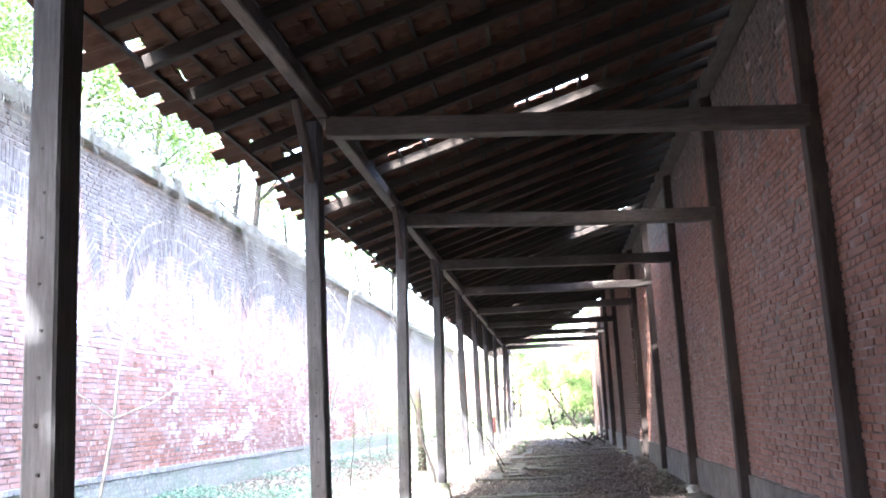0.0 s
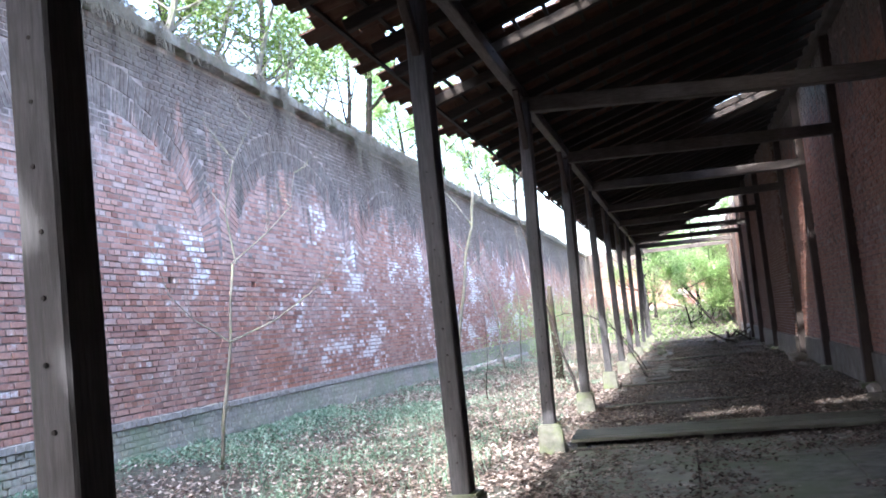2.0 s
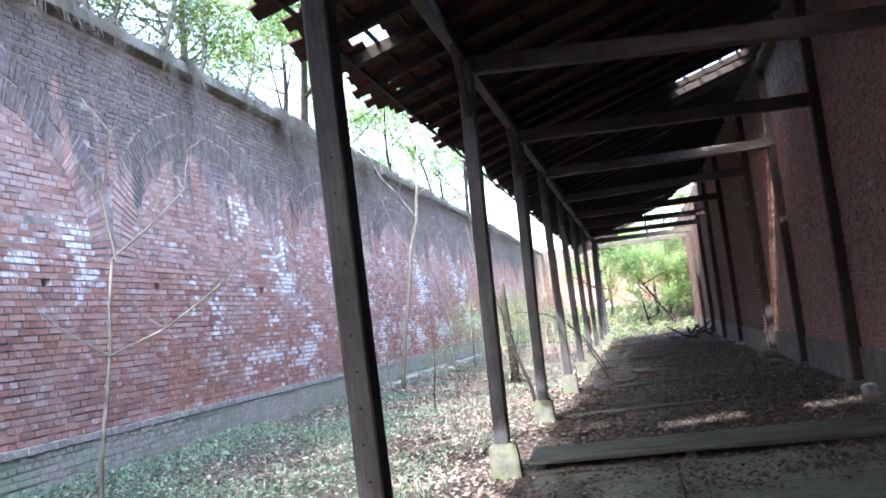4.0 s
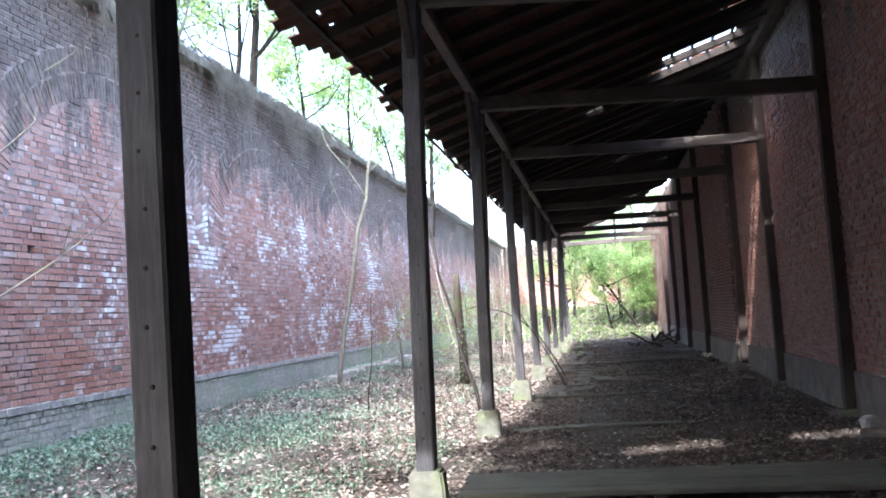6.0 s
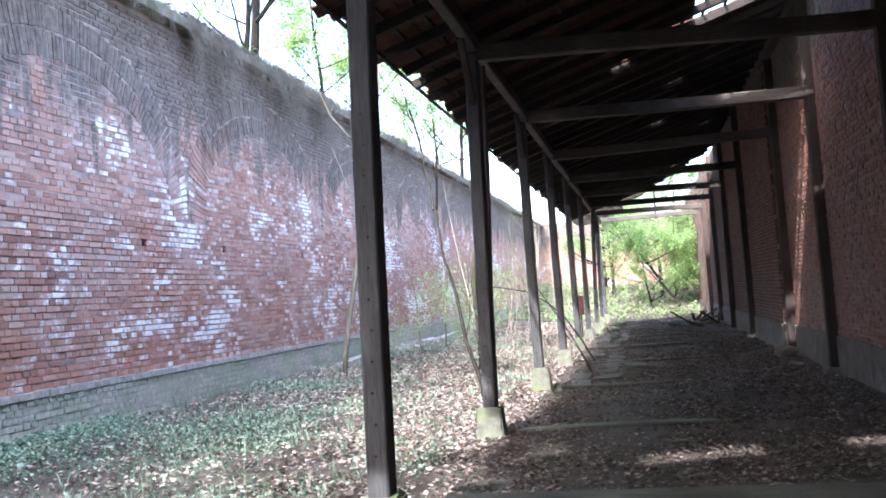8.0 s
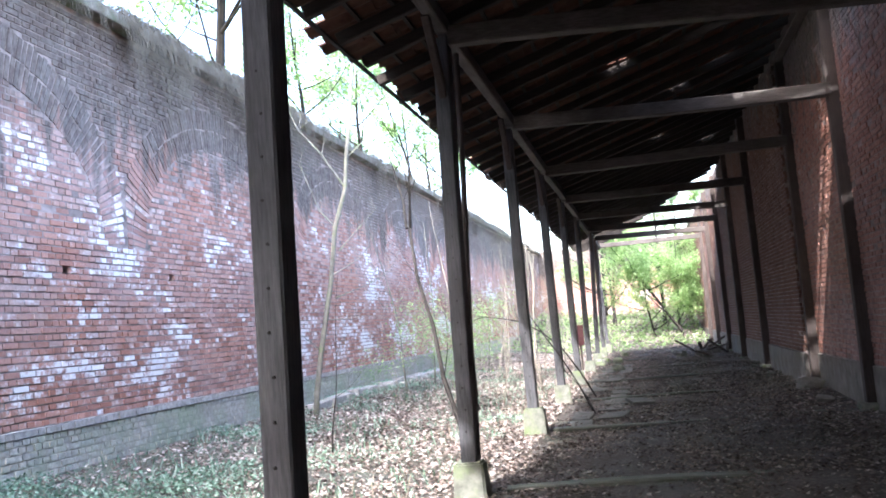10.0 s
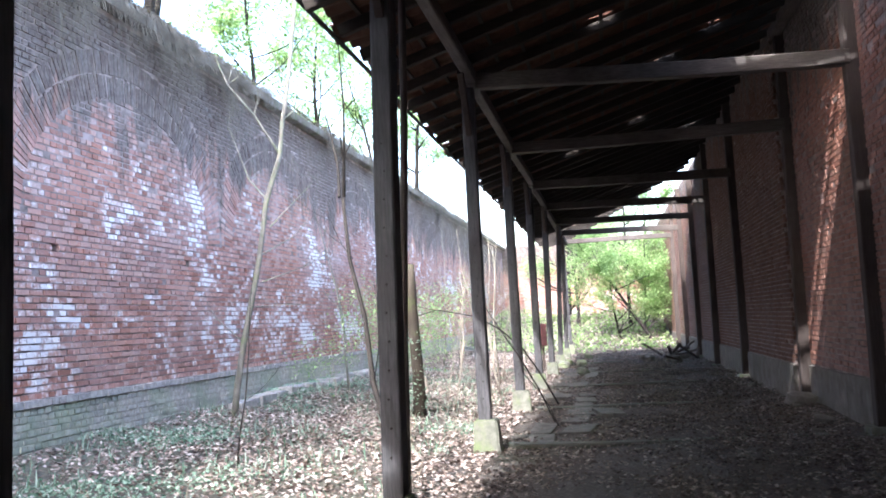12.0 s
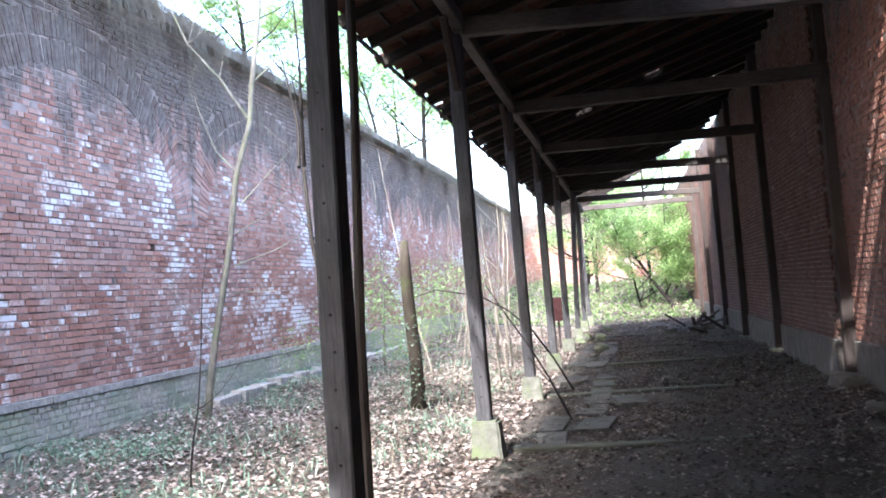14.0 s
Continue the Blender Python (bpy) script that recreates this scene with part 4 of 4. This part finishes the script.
stump = tagged(new("dead_trunk"), "broken dead trunk with peeling ivy-green bark", "tree trunk")
g = Geo()
pts = [Vector((0.03 * math.sin(i * 0.9), 0.03 * math.cos(i * 1.3), -0.1 + i * 0.36)) for i in range(8)]
tube(g, pts, [0.125, 0.105, 0.098, 0.096, 0.094, 0.09, 0.086, 0.05], 9)
part("trunk", g, M_STUMP, stump, smooth=True)
ivy = Geo()
rng = random.Random(9)
for i in range(220):
    a = rng.uniform(0, 6.3)
    leaf(ivy, rng, (0.12 * math.cos(a), 0.12 * math.sin(a), rng.uniform(0.1, 1.3)), 0.07)
part("ivy", ivy, M_IVY, stump, "green ivy leaves climbing the trunk")
stump.location = (-3.62, 27.6, 0.08)


def scatter(name, label, cat, mat, n, place, size, seed, flat=0.25):
    """Loose leaves on the ground, one object."""
    rng = random.Random(seed)
    g = Geo()
    made = 0
    while made < n:
        p = place(rng)
        if p is None:
            continue
        x, y, lift = p
        z = max(ground_z(x, y), SLAB_Z + 0.004 if -1.72 < x < 2.39 and 2.3 < y < 14.72 else -9.0) + 0.006 + lift
        a = rng.uniform(0, 6.283)
        s = rng.uniform(*size)
        d = Vector((math.cos(a), math.sin(a), rng.uniform(-flat, flat)))
        w = Vector((-math.sin(a), math.cos(a), rng.uniform(-flat, flat))) * s * rng.uniform(0.28, 0.42)
        c = Vector((x, y, z + rng.uniform(0, 0.02)))
        curl = Vector((0, 0, rng.uniform(0.05, 0.35) * s))
        g.add([c - d * s / 2 + curl, c + w + curl * 0.6, c, c - w + curl * 0.6, c + d * s / 2 + curl], [(0, 2, 1), (0, 3, 2), (1, 2, 4), (2, 3, 4)])
        made += 1
    ob = part(name, g, mat)
    return tagged(ob, label, cat, kind="stuff")


def ditch_litter(rng):
    y = 3.5 + 46 * rng.random() ** 1.4
    x = rng.uniform(-6.5, -1.9)
    dens = (0.55 if y < 21 else 0.95) + 0.9 * noise.noise(Vector((x * 0.8, y * 0.5, 4)))
    if x < -5.0:
        dens *= 0.6
    return (x, y, 0.0) if rng.random() < dens else None


def walk_litter(rng):
    y = 3.5 + 46 * rng.random() ** 1.5
    x = rng.uniform(-2.1, 2.45)
    dens = 0.62 + 1.0 * noise.noise(Vector((x * 0.9, y * 0.6, 4))) + 0.5 * noise.noise(Vector((x * 2.6, y * 2.2, 8)))
    if 14.9 < y < 15.8:
        dens *= 0.25
    elif y < 14.8:
        dens = dens - 0.15 - 0.3 * max(0.0, x)
    return (x, y, 0.0) if rng.random() < dens else None


scatter("leaf_litter", "pale brown fallen leaves strewn over the ditch", "leaves", M_LITTER, 75000, ditch_litter, (0.03, 0.08), 31, 0.45)
scatter("leaf_litter", "dusty brown leaves, coloured darker for the roof's shade, strewn over the walk floor", "leaves", M_LITTER_DK, 70000, walk_litter, (0.025, 0.07), 33, 0.4)


def ivy_place(rng):
    y = 3.5 + 34 * rng.random() ** 1.3
    x = -6.55 + 4.2 * rng.random() ** 1.4
    dens = (0.38 if y < 19 else 0.02) - 0.25 * max(0.0, x + 4.4) + 1.5 * noise.noise(Vector((x * 0.7, y * 0.45, 14)))
    return (x, y, rng.uniform(0, 0.07)) if rng.random() < dens else None


scatter("ground_ivy", "low green ivy and herbs on the ditch floor", "ivy", M_IVY, 34000, ivy_place, (0.02, 0.055), 41, 0.8)


def blades(name, label, mat, n, place, length, seed, lean=0.5, width=0.008):
    rng = random.Random(seed)
    g = Geo()
    for i in range(n):
        x, y, z = place(rng)
        L = rng.uniform(*length)
        a = rng.uniform(0, 6.283)
        d = Vector((math.cos(a) * lean, math.sin(a) * lean, 1)).normalized()
        s = Vector((-math.sin(a), math.cos(a), 0)) * width
        p0 = Vector((x, y, z))
        p1 = p0 + d * L * 0.6
        p2 = p1 + (d + Vector((math.cos(a), math.sin(a), -0.7)) * lean).normalized() * L * 0.4
        g.add([p0 - s, p0 + s, p1 + s * 0.7, p1 - s * 0.7, p2], [(0, 1, 2, 3), (3, 2, 4)])
    return tagged(part(name, g, mat), label, "grass", kind="stuff")


def ditch_grass(rng):
    while True:
        y = 3.5 + 36 * rng.random() ** 1.3
        x = rng.uniform(-6.5, -2.4)
        if rng.random() < 0.4 + 1.2 * noise.noise(Vector((x * 0.8, y * 0.6, 24))):
            return x, y, ground_z(x, y)


blades("ditch_grass", "thin pale and green grass in the ditch", M_IVY, 5000, ditch_grass, (0.06, 0.22), 51)
blades("dry_stalks", "thin dry stalks in the ditch", M_STRAW, 2200, ditch_grass, (0.08, 0.4), 52, 0.8, 0.004)


# ---- on the rampart ----
def edge_grass(rng):
    y = rng.uniform(0, 66)
    x = FAR_X - 0.15 - abs(rng.gauss(0, 0.45))
    return x, y, (5.95 if x > -7.12 else bank_z(x, y))


blades("bank_grass", "dead straw grass along the rampart edge", M_STRAW, 15000, edge_grass, (0.15, 0.6), 61, 0.9, 0.009)
rng = random.Random(71)
g = Geo()
for i in range(16000):
    y = rng.uniform(4, 66)
    thick = (0.45 if y > 19 else 0.05) + 1.2 * noise.noise(Vector((y * 0.55, 3.3, 0))) + 0.9 * noise.noise(Vector((y * 2.3, 7.1, 0)))
    if rng.random() > thick:
        continue
    out = rng.uniform(0.19, 0.27)
    L = abs(rng.gauss(0.22, 0.30)) * (0.5 + max(0.0, thick)) + 0.05
    p = [Vector((FAR_X - 0.1, y, 5.98)), Vector((FAR_X + out * 0.8, y + rng.uniform(-0.06, 0.06), 6.01 + rng.uniform(-0.01, 0.08))),
         Vector((FAR_X + out + 0.03, y + rng.uniform(-0.1, 0.1), 5.93 - L * 0.4)), Vector((FAR_X + out + rng.uniform(-0.02, 0.08), y + rng.uniform(-0.18, 0.18), 5.93 - L))]
    s = Vector((0, rng.uniform(0.004, 0.011), 0))
    q = []
    for j, v in enumerate(p):
        q += [v - s * (1 - j * 0.25), v + s * (1 - j * 0.25)]
    g.add(q, [(0, 1, 3, 2), (2, 3, 5, 4), (4, 5, 7, 6)])
tagged(part("hanging_roots", g, M_ROOT), "dry roots and dead grass hanging over the coping", "roots", kind="stuff")
rng = random.Random(72)
g = Geo()
for i in range(7000):
    y = rng.uniform(3, 66)
    if rng.random() > 0.35 + noise.noise(Vector((y * 0.3, 8.3, 0))) + (0.5 if 13 < y < 20 else 0):
        continue
    leaf(g, rng, (FAR_X - 0.35 + rng.uniform(-0.5, 0.42), y, 5.98 + abs(rng.gauss(0, 0.14))), rng.uniform(0.05, 0.11))
tagged(part("bank_herbs", g, M_SHRUB), "fresh green herbs and moss on the rampart edge", "herbs", kind="stuff")


def leafy_tree(seed, base, height, radius, crown, leaves, size, label, mat=M_BARK_DK, lean=(0, 0, 0), name="young_tree", low=0.35, leafmat=M_LEAF):
    """A tapered trunk with limbs, and a crown of many small leaves about the twigs."""
    rng = random.Random(seed)
    root = tagged(new(name), label, "tree")
    root.location = base
    g = Geo()
    n = 8
    pts, rad, p, d = [Vector((0, 0, -0.15))], [radius * 1.3], Vector((0, 0, -0.15)), (Vector((0, 0, 1)) + Vector(lean)).normalized()
    for i in range(n):
        d = (d + Vector((rng.uniform(-1, 1), rng.uniform(-1, 1), 0.4)) * 0.09).normalized()
        p = p + d * height / n
        pts.append(p.copy())
        rad.append(radius * (1 - 0.8 * (i + 1) / n))
    tube(g, pts, rad, 7)
    tips = []
    for k in range(9):
        i = max(1, int(low * n)) + int(k * (n - low * n - 1) / 9)
        a = rng.uniform(0, 6.283)
        side = Vector((math.cos(a), math.sin(a), rng.uniform(0.1, 0.7)))
        grow(g, rng, pts[min(i, n)], side, crown * rng.uniform(0.6, 1.1), rad[min(i, n)] * 0.5, 2, 5, 0.6, 3, 0.18, 0.2, tips)
    part("trunk", g, mat, root)
    lf = Geo()
    for i in range(leaves):
        t = rng.choice(tips)
        leaf(lf, rng, t + Vector((rng.gauss(0, 0.16), rng.gauss(0, 0.16), rng.gauss(0, 0.12))), size * rng.uniform(0.6, 1.2))
    part("crown", lf, leafmat, root, "thin fresh green leaves")
    return root


for i in range(15):
    rng = random.Random(300 + i)
    y = -8 + i * 4.6 + rng.uniform(-1.2, 1.2)
    leafy_tree(400 + i, (rng.uniform(-10.5, -8.3), y, 6.4), rng.uniform(6.0, 9.0), rng.uniform(0.07, 0.13), 2.9, 5200, 0.15,
               "slim young tree with thin spring leaves on the bank", low=0.25)
SHRUBS = [(12.4, 2.2, 0.05), (13.8, 1.6, 0.04), (15.3, 2.8, 0.08), (16.9, 2.2, 0.06), (18.2, 2.6, 0.08), (19.8, 1.8, 0.05), (21.3, 2.0, 0.05)]
for i, (y, h, r) in enumerate(SHRUBS):
    leafy_tree(61 + i, (-7.3, y, 5.9), h, r, 1.5, 1900, 0.085, "mossy spreading shrub at the rampart edge", M_BARK, (0.2, 0.35 - 0.2 * (i % 2), 0), "bank_shrub", 0.1, M_SHRUB)

# green growth past the end of the walk
leafy_tree(71, (1.5, 54.4, 0.25), 5.8, 0.09, 2.7, 9000, 0.13, "leaning bush with bright green spring leaves", M_BARK_DK, (-0.6, -0.1, 0), "green_bush", 0.12)
leafy_tree(72, (0.1, 55.6, 0.35), 3.8, 0.06, 2.4, 8000, 0.13, "low bush with bright green spring leaves", M_BARK_DK, (-0.2, 0, 0), "green_bush", 0.06)
leafy_tree(73, (1.2, 57.5, 0.5), 4.6, 0.07, 2.6, 6000, 0.14, "low bush with bright green spring leaves", M_BARK_DK, (0.1, 0, 0), "green_bush", 0.08)


def end_growth(rng):
    y = rng.uniform(50.5, 68)
    return (rng.uniform(-6.4, 2.2), y, abs(rng.gauss(0, 0.16)))


scatter("end_herbs", "green herbs and low growth past the walk", "herbs", M_LEAF, 5000, end_growth, (0.08, 0.2), 81, 0.9)
scatter("end_litter", "brown leaves and twigs past the walk", "leaves", M_LITTER, 9000, end_growth, (0.05, 0.13), 82, 0.5)
leafy_tree(74, (2.2, 64.5, 1.0), 8.0, 0.12, 3.0, 4000, 0.15, "tall leafy tree behind the walk", M_BARK_DK, (-0.1, 0, 0), "young_tree", 0.2)
leafy_tree(75, (-2.6, 65.0, 1.0), 8.0, 0.12, 3.0, 3500, 0.15, "tall leafy tree behind the walk", M_BARK_DK, (0.1, 0, 0), "young_tree", 0.2)
leafy_tree(84, (0.6, 59.5, 0.7), 8.5, 0.10, 3.0, 6000, 0.15, "tall leafy tree behind the walk", M_BARK_DK, (0, 0, 0), "young_tree", 0.3)
leafy_tree(85, (-2.0, 61.5, 0.8), 8.0, 0.10, 3.0, 5000, 0.15, "tall leafy tree behind the walk", M_BARK_DK, (0.1, 0, 0), "young_tree", 0.3)
leafy_tree(76, (-5.2, 28.4, 0.25), 1.3, 0.012, 0.9, 700, 0.06, "small green shrub in the ditch", M_TWIG, (0, 0, 0), "ditch_shrub", 0.1)
leafy_tree(77, (-4.0, 29.5, 0.15), 1.7, 0.016, 1.2, 1500, 0.06, "small green shrub in the ditch", M_TWIG, (0, 0, 0), "ditch_shrub", 0.1)
leafy_tree(78, (-4.6, 32.6, 0.2), 1.9, 0.016, 1.2, 1300, 0.07, "small green shrub in the ditch", M_TWIG, (0, 0, 0), "ditch_shrub", 0.1)
